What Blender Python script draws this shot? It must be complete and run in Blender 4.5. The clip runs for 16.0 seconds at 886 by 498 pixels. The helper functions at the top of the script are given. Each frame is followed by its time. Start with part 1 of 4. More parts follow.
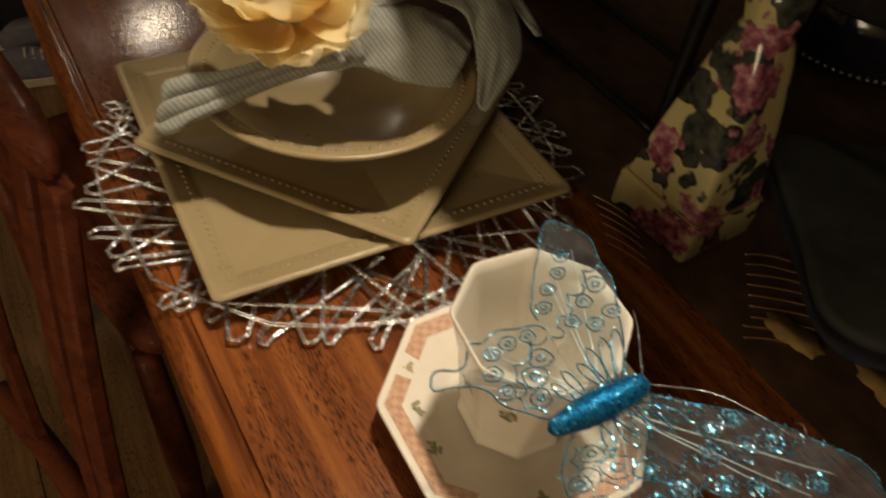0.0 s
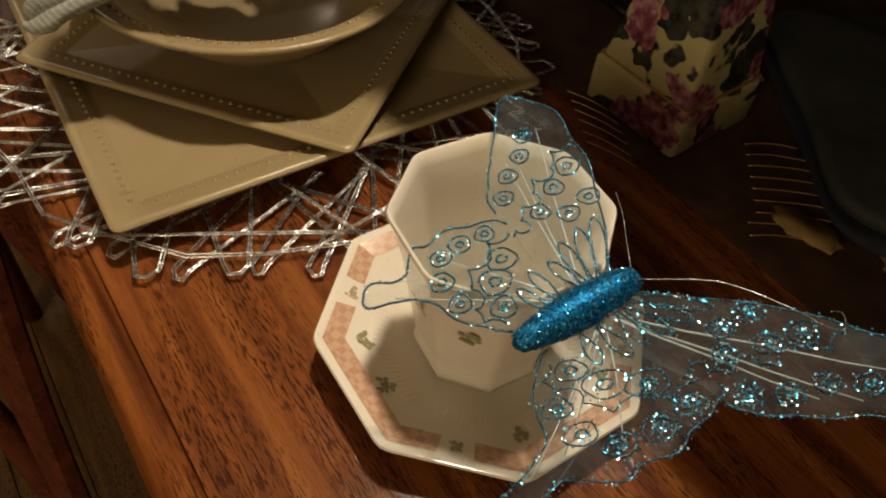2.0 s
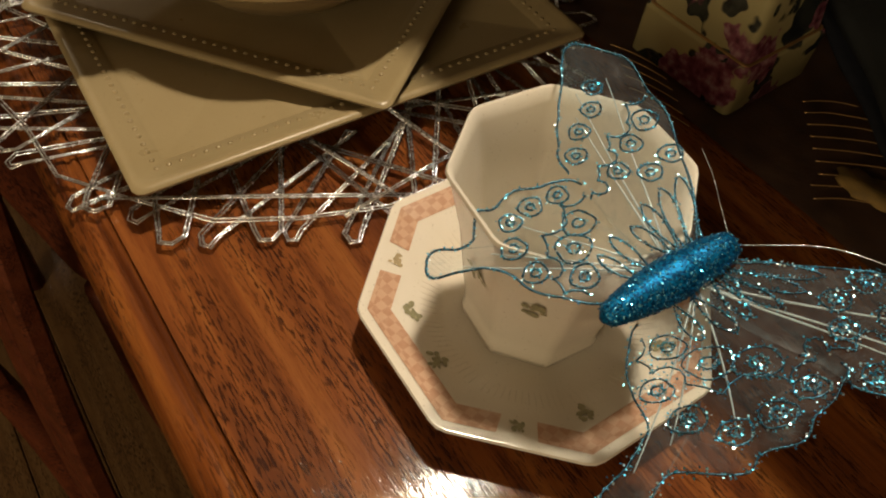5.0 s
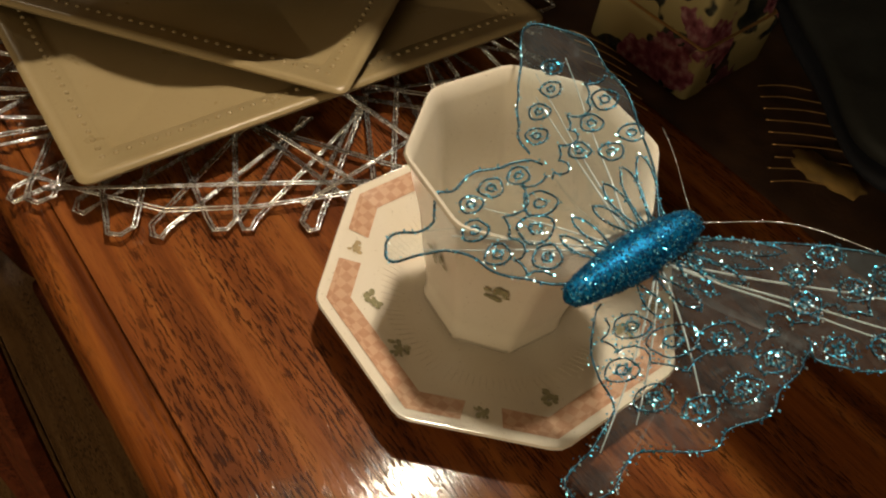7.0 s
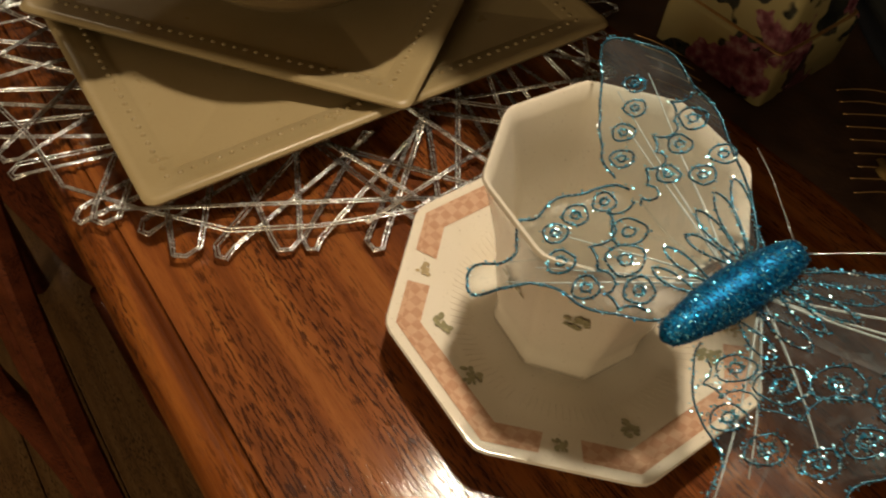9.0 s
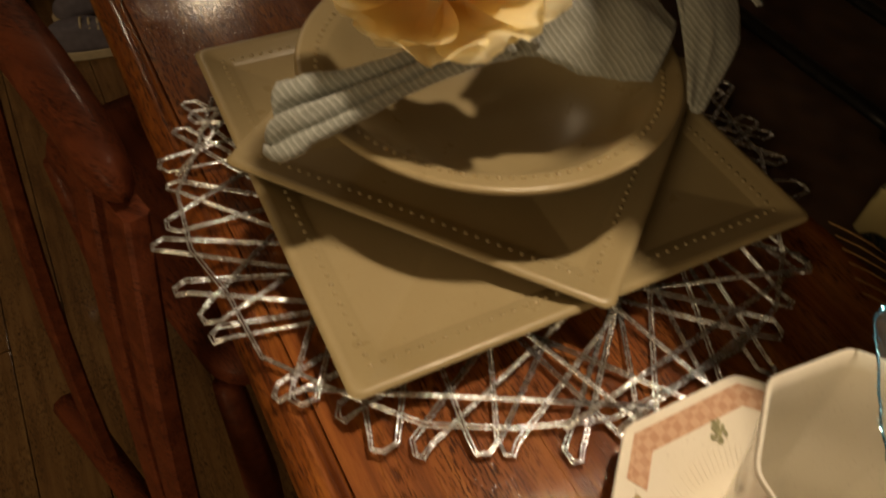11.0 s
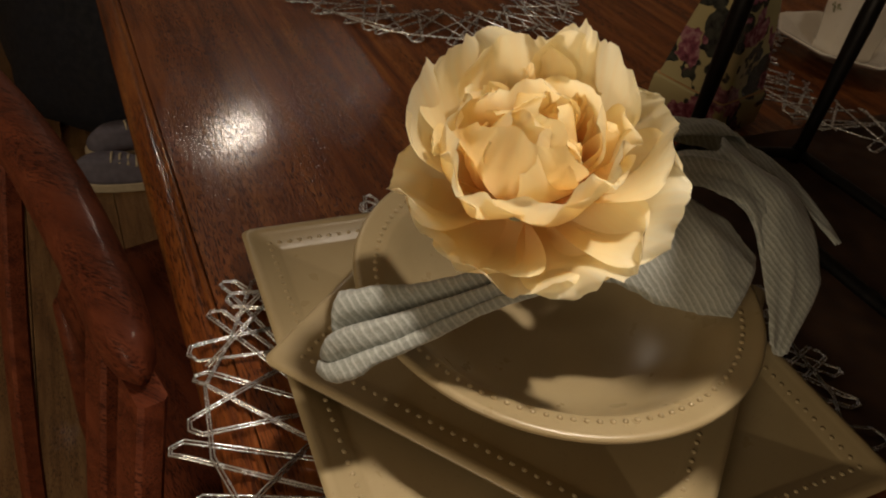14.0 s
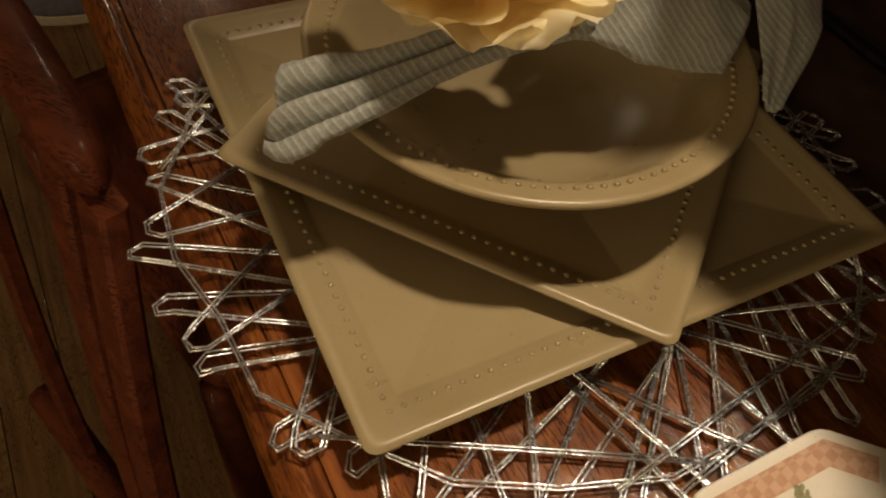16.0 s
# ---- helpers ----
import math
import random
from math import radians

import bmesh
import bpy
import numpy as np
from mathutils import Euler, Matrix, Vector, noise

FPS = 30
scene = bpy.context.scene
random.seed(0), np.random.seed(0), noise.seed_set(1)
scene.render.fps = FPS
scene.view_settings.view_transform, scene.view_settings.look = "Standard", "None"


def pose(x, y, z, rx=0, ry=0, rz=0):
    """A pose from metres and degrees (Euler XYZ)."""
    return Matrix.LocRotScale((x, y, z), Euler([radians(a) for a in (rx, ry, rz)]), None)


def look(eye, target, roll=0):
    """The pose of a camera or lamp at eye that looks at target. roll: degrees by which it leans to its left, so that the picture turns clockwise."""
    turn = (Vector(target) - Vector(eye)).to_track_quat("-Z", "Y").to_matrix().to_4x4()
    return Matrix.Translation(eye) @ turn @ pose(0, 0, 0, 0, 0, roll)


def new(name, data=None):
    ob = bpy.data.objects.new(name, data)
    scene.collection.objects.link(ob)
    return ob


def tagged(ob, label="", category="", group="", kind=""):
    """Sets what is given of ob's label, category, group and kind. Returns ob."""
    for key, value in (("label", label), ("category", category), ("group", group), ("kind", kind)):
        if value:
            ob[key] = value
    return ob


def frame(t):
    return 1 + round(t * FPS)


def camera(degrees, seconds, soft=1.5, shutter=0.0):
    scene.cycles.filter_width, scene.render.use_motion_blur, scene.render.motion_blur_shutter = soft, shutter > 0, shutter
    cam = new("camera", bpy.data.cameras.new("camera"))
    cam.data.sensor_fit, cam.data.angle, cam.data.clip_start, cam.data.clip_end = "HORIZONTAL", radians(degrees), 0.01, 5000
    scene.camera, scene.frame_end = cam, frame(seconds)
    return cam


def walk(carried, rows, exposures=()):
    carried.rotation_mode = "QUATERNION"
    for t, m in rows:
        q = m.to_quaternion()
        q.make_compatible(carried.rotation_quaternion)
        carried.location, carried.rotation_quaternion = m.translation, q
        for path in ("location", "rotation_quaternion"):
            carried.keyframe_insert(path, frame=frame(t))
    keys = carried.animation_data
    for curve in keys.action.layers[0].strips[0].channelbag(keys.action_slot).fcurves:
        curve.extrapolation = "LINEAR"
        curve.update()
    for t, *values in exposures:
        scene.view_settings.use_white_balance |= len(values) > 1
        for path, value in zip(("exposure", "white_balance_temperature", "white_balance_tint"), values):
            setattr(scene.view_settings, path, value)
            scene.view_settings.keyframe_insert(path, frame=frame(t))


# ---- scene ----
cam = camera(62.8, 16.0, soft=2.0, shutter=0.5)
PATH = [
    (0, (0.188, -0.237, 1.136), (-0.092, 1.112, -0.314), 9.0),
    (0.5, (0.212, -0.239, 1.107), (-0.007, 1.109, -0.354), 9.5),
    (1, (0.212, -0.234, 1.07), (0.048, 1.051, -0.454), 11.3),
    (1.5, (0.208, -0.212, 1.066), (-0.013, 1.077, -0.447), 7.8),
    (2, (0.208, -0.2, 1.062), (-0.018, 1.076, -0.462), 6.2),
    (2.5, (0.209, -0.194, 1.059), (-0.021, 1.076, -0.468), 5.9),
    (3, (0.208, -0.193, 1.058), (-0.006, 1.074, -0.475), 6.1),
    (3.5, (0.202, -0.199, 1.045), (0.003, 1.042, -0.511), 6.7),
    (4, (0.191, -0.196, 1.041), (-0.009, 1.023, -0.532), 6.8),
    (6.5, (0.178, -0.187, 1.034), (0.037, 1.029, -0.548), 8.5),
    (7, (0.182, -0.189, 1.031), (0.091, 1.035, -0.548), 9.8),
    (7.5, (0.186, -0.184, 1.022), (0.111, 0.948, -0.625), 8.6),
    (8, (0.182, -0.18, 1.025), (0.078, 0.989, -0.594), 7.7),
    (10.5, (0.107, -0.155, 1.04), (-0.221, 1.038, -0.531), 4.4),
    (11, (0.077, -0.136, 1.064), (-0.29, 1.093, -0.471), 5.3),
    (11.5, (0.057, -0.123, 1.077), (-0.314, 1.151, -0.419), 7.5),
    (12, (0.055, -0.114, 1.065), (-0.285, 1.259, -0.35), 9.8),
    (12.5, (0.054, -0.112, 1.067), (-0.397, 1.218, -0.357), 5.0),
    (13, (0.037, -0.1, 1.053), (-0.473, 1.204, -0.375), 5.0),
    (13.5, (0.029, -0.104, 1.067), (-0.518, 1.325, -0.22), 7.9),
    (14, (0.028, -0.104, 1.064), (-0.459, 1.381, -0.183), 9.5),
    (14.5, (0.03, -0.103, 1.061), (-0.453, 1.377, -0.195), 9.3),
    (15, (0.031, -0.097, 1.049), (-0.368, 1.292, -0.332), 9.2),
    (15.5, (0.04, -0.099, 1.034), (-0.334, 1.125, -0.503), 6.8),
    (16, (0.044, -0.094, 1.03), (-0.276, 1.097, -0.545), 7.9),
]
walk(cam, [(t, look(eye, target, roll)) for t, eye, target, roll in PATH],
     [(0, -0.22, 5800, 6), (1.5, -0.38, 5950, 6), (4, -0.38, 5950, 6), (8, -0.43, 5950, 6), (11, -0.44, 6500, 8), (13.5, -0.12, 5500, 10), (14.5, -0.12, 5450, 10), (16, -0.52, 6200, 9)])

# ---- light ----
world = bpy.data.worlds.new("room_dark")
scene.world = world
world.use_nodes = True
world.node_tree.nodes["Background"].inputs[0].default_value = (0.9, 0.62, 0.38, 1)
world.node_tree.nodes["Background"].inputs[1].default_value = 0.12


def bulb(name, place, watts, radius, colour):
    data = bpy.data.lights.new(name, "POINT")
    data.energy, data.shadow_soft_size, data.color = watts, radius, colour
    ob = new(name, data)
    ob.location = place
    return ob


# one shaded pendant over the table throws a pool of light; a lamp further off adds a little
spot = bpy.data.lights.new("pendant_lamp", "SPOT")
spot.energy, spot.shadow_soft_size, spot.color = 72.0, 0.042, (1.0, 0.77, 0.52)
spot.spot_size, spot.spot_blend = radians(38), 1.0
new("pendant_lamp", spot).matrix_world = look((0.175, 0.37, 1.95), (0.125, -0.010, 0.78))
bulb("pendant_spill", (0.178, 0.365, 2.03), 4.6, 0.05, (1.0, 0.77, 0.52))
bulb("far_lamp", (-1.50, 1.86, 1.92), 11.0, 0.055, (1.0, 0.76, 0.50))
# added fill from the near side, lifts upright faces and shaded porcelain
bulb("room_lamp", (-0.35, -1.7, 1.35), 46.0, 0.30, (1.0, 0.74, 0.43))

T = 0.75            # table top
EDGE = radians(-40.8)   # the table's long edge


# ---- materials ----
class Nodes:
    """A small builder for node materials."""

    def __init__(self, name):
        self.m = bpy.data.materials.new(name)
        self.m.use_nodes = True
        self.t = self.m.node_tree
        self.b = self.t.nodes["Principled BSDF"]
        self.c = self.t.nodes.new("ShaderNodeTexCoord").outputs["Object"]

    def add(self, kind, **inputs):
        n = self.t.nodes.new(kind)
        for k, v in inputs.items():
            self.put(n.inputs[k.replace("_", " ")], v)
        return n

    def put(self, socket, v):
        if isinstance(v, bpy.types.NodeSocket):
            self.t.links.new(v, socket)
        else:
            socket.default_value = v

    def set(self, **inputs):
        for k, v in inputs.items():
            self.put(self.b.inputs[k.replace("_", " ")], v)
        return self

    def mapped(self, scale, rot=(0, 0, 0)):
        n = self.add("ShaderNodeMapping", Vector=self.c)
        n.inputs["Scale"].default_value = scale
        n.inputs["Rotation"].default_value = rot
        return n.outputs[0]

    def noise(self, scale, detail=4.0, vec=None, rough=0.5):
        n = self.add("ShaderNodeTexNoise", Scale=scale, Detail=detail, Roughness=rough, Vector=vec or self.c)
        return n.outputs["Fac"]

    def voronoi(self, scale, vec=None, feature="F1"):
        n = self.add("ShaderNodeTexVoronoi", Scale=scale, Vector=vec or self.c)
        n.feature = feature
        return n

    def ramp(self, fac, *stops):
        n = self.t.nodes.new("ShaderNodeValToRGB")
        self.t.links.new(fac, n.inputs[0])
        e = n.color_ramp.elements
        while len(e) < len(stops):
            e.new(0.5)
        for el, (p, col) in zip(e, stops):
            el.position = p
            el.color = (*col, 1) if len(col) == 3 else col
        return n.outputs[0]

    def grey(self, fac, *stops):
        return self.ramp(fac, *[(p, (v, v, v)) for p, v in stops])

    def mix(self, fac, a, b, blend="MIX"):
        n = self.t.nodes.new("ShaderNodeMix")
        n.data_type, n.blend_type = "RGBA", blend
        for sock, v in ((n.inputs[0], fac), (n.inputs[6], a), (n.inputs[7], b)):
            if isinstance(v, tuple) and len(v) == 3:
                v = (*v, 1)
            self.put(sock, v)
        return n.outputs[2]

    def maths(self, op, a, b=0.0):
        n = self.t.nodes.new("ShaderNodeMath")
        n.operation = op
        self.put(n.inputs[0], a)
        self.put(n.inputs[1], b)
        return n.outputs[0]

    def bump(self, height, strength=0.3, distance=0.001):
        n = self.add("ShaderNodeBump", Height=height, Strength=strength, Distance=distance)
        return self.set(Normal=n.outputs[0])


def wood(name, dark, mid, light, gloss=0.22, scale=1.0, coat=0.5, sheen=0.16):
    n = Nodes(name)
    long = n.mapped((2.0 * scale, 34.0 * scale, 34.0 * scale))
    bands = n.noise(2.2, 5.0, long, 0.6)
    broad = n.noise(3.0, 2.0, n.mapped((0.9 * scale, 5 * scale, 5 * scale)))
    col = n.ramp(bands, (0.36, dark), (0.50, mid), (0.66, light))
    col = n.mix(n.grey(broad, (0.35, 0.0), (0.7, 0.45)), col, dark)
    rnd = n.add("ShaderNodeObjectInfo").outputs["Random"]
    col = n.mix(n.maths("MULTIPLY", rnd, 0.35), col, mid)
    pores = n.noise(1.0, 3.0, n.mapped((110 * scale, 900 * scale, 900 * scale)), 0.6)
    pore = n.grey(pores, (0.42, 1.0), (0.48, 0.0))
    patch = n.grey(n.noise(5.0, 2.0, n.mapped((1.5, 9, 9))), (0.36, 0.15), (0.56, 1.0))
    pore = n.mix(1.0, pore, patch, "MULTIPLY")
    col = n.mix(n.maths("MULTIPLY", pore, 0.8), col, (dark[0] * 0.25, dark[1] * 0.2, dark[2] * 0.2))
    smear = n.noise(26, 3)
    n.set(Base_Color=col, Roughness=n.grey(smear, (0.3, gloss), (0.75, gloss + 0.14)), Coat_Weight=coat, Coat_Roughness=0.10, Specular_IOR_Level=sheen)
    n.bump(n.maths("SUBTRACT", n.maths("MULTIPLY", bands, 0.3), pore), 0.8, 0.0007)
    film = n.add("ShaderNodeBump", Height=n.maths("SUBTRACT", n.noise(1.0, 4.0, n.mapped((40 * scale, 320 * scale, 320 * scale)), 0.65), n.maths("MULTIPLY", pore, 0.6)), Strength=0.22, Distance=0.0005)
    n.set(Coat_Normal=film.outputs[0])
    return n.m


def glaze(name, colour, warm, rough=0.20):
    n = Nodes(name)
    a = n.noise(22, 3)
    col = n.mix(n.grey(a, (0.35, 0.0), (0.7, 0.7)), colour, warm)
    speck = n.grey(n.noise(900, 1), (0.70, 0.0), (0.76, 0.5))
    col = n.mix(speck, col, (colour[0] * 0.5, colour[1] * 0.45, colour[2] * 0.4))
    n.set(Base_Color=col, Roughness=n.grey(n.noise(60, 3), (0.3, rough), (0.8, rough + 0.1)), Specular_IOR_Level=0.45)
    n.bump(n.noise(120, 2), 0.12, 0.0006)
    return n.m


def plain(name, colour, rough=0.5, metal=0.0, vary=0.25, size=60.0, relief=0.1):
    n = Nodes(name)
    a = n.noise(size, 5)
    low = tuple(c * (1 - vary) for c in colour)
    n.set(Base_Color=n.ramp(a, (0.3, low), (0.7, colour)), Roughness=n.grey(n.noise(size * 2, 3), (0.3, rough * 0.8), (0.7, min(1, rough * 1.2))), Metallic=metal)
    n.bump(n.noise(size * 6, 3), relief, 0.0005)
    return n.m


TABLE_WOOD = wood("red_oak_table", (0.080, 0.020, 0.005), (0.215, 0.064, 0.012), (0.36, 0.134, 0.026), 0.42, 1.0, 0.50, 0.07)
CHAIR_WOOD = wood("dark_cherry_chair", (0.105, 0.026, 0.011), (0.16, 0.041, 0.016), (0.20, 0.056, 0.022), 0.5, 1.0, 0.06)
FLOOR_WOOD = wood("oak_floor", (0.14, 0.075, 0.030), (0.22, 0.125, 0.050), (0.28, 0.17, 0.07), 0.35, 1.0, 0.2)
STONEWARE = glaze("beige_stoneware", (0.345, 0.272, 0.147), (0.295, 0.228, 0.115), 0.27)
PORCELAIN = glaze("ivory_porcelain", (0.80, 0.75, 0.66), (0.76, 0.70, 0.58), 0.08)
IRON = plain("black_wrought_iron", (0.012, 0.010, 0.009), 0.5, 0.6, 0.4, 80, 0.4)
WALL = plain("beige_wall_paint", (0.42, 0.34, 0.25), 0.85, 0, 0.08, 6, 0.2)
CEIL = plain("white_ceiling_paint", (0.62, 0.57, 0.50), 0.9, 0, 0.06, 8, 0.2)


def silver_wire():
    n = Nodes("twisted_silver_wire")
    tw = n.noise(420, 3, None, 0.7)
    n.set(Base_Color=n.ramp(tw, (0.3, (0.70, 0.71, 0.72)), (0.7, (0.92, 0.93, 0.94))), Metallic=0.95, Roughness=n.grey(n.noise(300, 2), (0.35, 0.14), (0.7, 0.34)))
    n.bump(tw, 0.35, 0.0008)
    return n.m


WIRE = silver_wire()


def basket_weave():
    n = Nodes("pink_basket_band")
    ch = n.add("ShaderNodeTexChecker", Vector=n.mapped((1, 1, 1), (0, 0, radians(26))), Scale=240.0)
    ch.inputs["Color1"].default_value = (0.50, 0.29, 0.19, 1)
    ch.inputs["Color2"].default_value = (0.60, 0.39, 0.27, 1)
    col = n.mix(n.grey(n.noise(260, 2), (0.35, 0.0), (0.7, 0.35)), ch.outputs[0], (0.64, 0.45, 0.33))
    n.set(Base_Color=col, Roughness=0.16)
    return n.m


BAND = basket_weave()
SPRIG = plain("olive_brown_sprig", (0.40, 0.38, 0.23), 0.2, 0, 0.45, 420)
SPRIG_RED = plain("faded_rose_sprig", (0.56, 0.45, 0.27), 0.2, 0, 0.4, 420)


def petal_paint(name, base, heart, edge):
    n = Nodes(name)
    sep = n.add("ShaderNodeSeparateXYZ", Vector=n.c).outputs[1]
    a = n.maths("ADD", n.maths("MULTIPLY", sep, 15.0), n.maths("MULTIPLY", n.noise(40, 3), 0.3))
    col = n.ramp(a, (0.16, heart), (0.58, base), (1.0, edge))
    vein = n.noise(1.0, 3, n.mapped((420, 18, 18)))
    col = n.mix(n.grey(vein, (0.4, 0.0), (0.8, 0.25)), col, heart)
    n.set(Base_Color=col, Roughness=0.42, Specular_IOR_Level=0.4)
    n.bump(vein, 0.25, 0.0006)
    tr = n.add("ShaderNodeBsdfTranslucent", Color=col)
    mx = n.t.nodes.new("ShaderNodeMixShader")
    mx.inputs[0].default_value = 0.5
    n.t.links.new(n.b.outputs[0], mx.inputs[1])
    n.t.links.new(tr.outputs[0], mx.inputs[2])
    n.t.links.new(mx.outputs[0], n.t.nodes["Material Output"].inputs[0])
    return n.m


PETAL_OUT = petal_paint("pale_yellow_petal", (0.99, 0.87, 0.50), (0.99, 0.72, 0.28), (1.0, 0.94, 0.70))
PETAL_IN = petal_paint("apricot_petal", (0.99, 0.84, 0.46), (0.99, 0.66, 0.25), (1.0, 0.91, 0.62))


def striped_cloth():
    n = Nodes("grey_striped_napkin_cloth")
    w = n.add("ShaderNodeTexWave", Vector=n.c, Scale=115.0, Distortion=2.2, Detail=1.0)
    w.bands_direction = "DIAGONAL"
    weave = n.noise(900, 2)
    col = n.mix(n.grey(w.outputs["Fac"], (0.62, 0.0), (0.95, 0.38)), n.ramp(weave, (0.3, (0.21, 0.22, 0.19)), (0.7, (0.30, 0.31, 0.28))), (0.54, 0.55, 0.52))
    n.set(Base_Color=col, Roughness=0.75, Sheen_Weight=0.3)
    n.bump(n.maths("ADD", weave, w.outputs["Fac"]), 0.35, 0.0004)
    return n.m


NAPKIN = striped_cloth()


def film_wing():
    n = Nodes("clear_wing_film")
    n.set(Base_Color=(0.72, 0.84, 0.92, 1), Roughness=0.22, Specular_IOR_Level=0.5)
    n.bump(n.noise(160, 4), 0.2, 0.0008)
    tr = n.add("ShaderNodeBsdfTransparent", Color=(0.93, 0.96, 0.97, 1))
    mx = n.t.nodes.new("ShaderNodeMixShader")
    n.t.links.new(n.grey(n.noise(70, 3), (0.3, 0.018), (0.75, 0.065)), mx.inputs[0])
    n.t.links.new(tr.outputs[0], mx.inputs[1])
    n.t.links.new(n.b.outputs[0], mx.inputs[2])
    n.t.links.new(mx.outputs[0], n.t.nodes["Material Output"].inputs[0])
    return n.m


FILM = film_wing()


def glitter(name, base, bright, rough, size):
    n = Nodes(name)
    v = n.voronoi(size)
    pick = n.add("ShaderNodeSeparateColor", Color=v.outputs["Color"]).outputs[0]
    n.set(Base_Color=n.ramp(pick, (0.2, base), (0.9, bright)), Metallic=0.75, Roughness=rough)
    n.bump(pick, 1.0, 0.0006)
    return n.m


GLITTER = glitter("blue_glitter_line", (0.015, 0.040, 0.060), (0.07, 0.20, 0.30), 0.42, 1500)
BODY_GLITTER = glitter("blue_glitter_body", (0.0, 0.055, 0.18), (0.01, 0.24, 0.56), 0.50, 1300)


def flake_paint():
    n = Nodes("cyan_glitter_flake")
    rnd = n.add("ShaderNodeNewGeometry").outputs["Random Per Island"]
    n.set(Base_Color=n.ramp(rnd, (0.0, (0.04, 0.36, 0.66)), (0.6, (0.25, 0.75, 1.0)), (1.0, (0.9, 0.98, 1.0))), Metallic=1.0, Roughness=0.30)
    return n.m


FLAKE = flake_paint()


def floral_enamel():
    n = Nodes("ivory_floral_enamel")
    warp = n.mix(0.03, n.c, n.add("ShaderNodeTexNoise", Vector=n.c, Scale=45.0).outputs["Color"], "ADD")
    leaves = n.voronoi(36, warp)
    leaf = n.grey(leaves.outputs["Distance"], (0.55, 1.0), (0.59, 0.0))
    on = n.grey(n.add("ShaderNodeSeparateColor", Color=leaves.outputs["Color"]).outputs[0], (0.10, 0.0), (0.13, 1.0))
    leaf = n.mix(1.0, leaf, on, "MULTIPLY")
    leafcol = n.ramp(n.noise(130, 3), (0.35, (0.010, 0.012, 0.016)), (0.6, (0.045, 0.05, 0.04)))
    blooms = n.voronoi(27, n.mix(0.03, n.c, n.add("ShaderNodeTexNoise", Vector=n.c, Scale=70.0).outputs["Color"], "ADD"))
    bloom = n.grey(blooms.outputs["Distance"], (0.44, 1.0), (0.48, 0.0))
    bon = n.grey(n.add("ShaderNodeSeparateColor", Color=blooms.outputs["Color"]).outputs[1], (0.36, 0.0), (0.39, 1.0))
    bloom = n.mix(1.0, bloom, bon, "MULTIPLY")
    bcol = n.ramp(n.noise(170, 4), (0.3, (0.09, 0.02, 0.04)), (0.5, (0.25, 0.075, 0.115)), (0.7, (0.44, 0.26, 0.28)))
    col = n.mix(leaf, n.ramp(n.noise(12, 2), (0.3, (0.40, 0.35, 0.16)), (0.7, (0.49, 0.43, 0.22))), leafcol)
    col = n.mix(bloom, col, bcol)
    n.set(Base_Color=col, Roughness=0.14)
    n.bump(n.noise(160, 2), 0.1, 0.0005)
    return n.m


FLORAL = floral_enamel()
RUNNER = plain("brown_woven_runner", (0.15, 0.080, 0.045), 0.85, 0, 0.55, 55, 0.6)
GOLD = plain("gold_thread", (0.55, 0.33, 0.13), 0.35, 0.6, 0.2, 300)
OCHRE = plain("ochre_leaf_cloth", (0.30, 0.19, 0.05), 0.8, 0, 0.4, 120, 0.6)
SLATE = plain("slate_grey_cloth", (0.030, 0.033, 0.032), 0.9, 0, 0.4, 40, 0.6)
NAVY = plain("navy_cloth", (0.010, 0.012, 0.022), 0.9, 0, 0.4, 30, 0.5)
DARK_GLASS = plain("dark_glazed_bowl", (0.012, 0.012, 0.018), 0.12, 0, 0.3, 40, 0.1)
LAVENDER = plain("lavender_grey_canvas", (0.16, 0.15, 0.20), 0.8, 0, 0.3, 70, 0.5)
CREAM = plain("cream_rubber", (0.55, 0.48, 0.34), 0.6, 0, 0.2, 70, 0.2)
COPPER_TRIM = plain("silver_bead_trim", (0.7, 0.68, 0.62), 0.25, 0.9, 0.2, 300)


# ---- building helpers ----
def thing(name, label, category, m=None, group="", kind=""):
    ob = new(name)
    ob.empty_display_size = 0.02
    ob.matrix_world = m or Matrix()
    return tagged(ob, label, category, group, kind)


def part(name, bm, material, parent=None, label="", smooth=True, m=None):
    bmesh.ops.recalc_face_normals(bm, faces=bm.faces)
    me = bpy.data.meshes.new(name)
    bm.to_mesh(me)
    bm.free()
    me.materials.append(material)
    if smooth:
        for p in me.polygons:
            p.use_smooth = True
    ob = new(name, me)
    ob.parent = parent
    if m is not None:
        ob.matrix_basis = m
    return tagged(ob, label)


def crease(ob, degrees=35):
    """Keeps edges sharper than that many degrees sharp."""
    me = ob.data
    bm = bmesh.new()
    bm.from_mesh(me)
    for e in bm.edges:
        if len(e.link_faces) == 2 and e.calc_face_angle(0) > radians(degrees):
            e.smooth = False
    bm.to_mesh(me)
    bm.free()
    return ob


def loft(bm, rings, closed=True, cap=False):
    """Skins rings of equally many points."""
    vs = [[bm.verts.new(p) for p in r] for r in rings]
    n = len(vs[0])
    for a, b in zip(vs, vs[1:]):
        for i in range(n if closed else n - 1):
            j = (i + 1) % n
            bm.faces.new((a[i], a[j], b[j], b[i]))
    if cap:
        bm.faces.new(vs[0][::-1])
        bm.faces.new(vs[-1])
    return bm


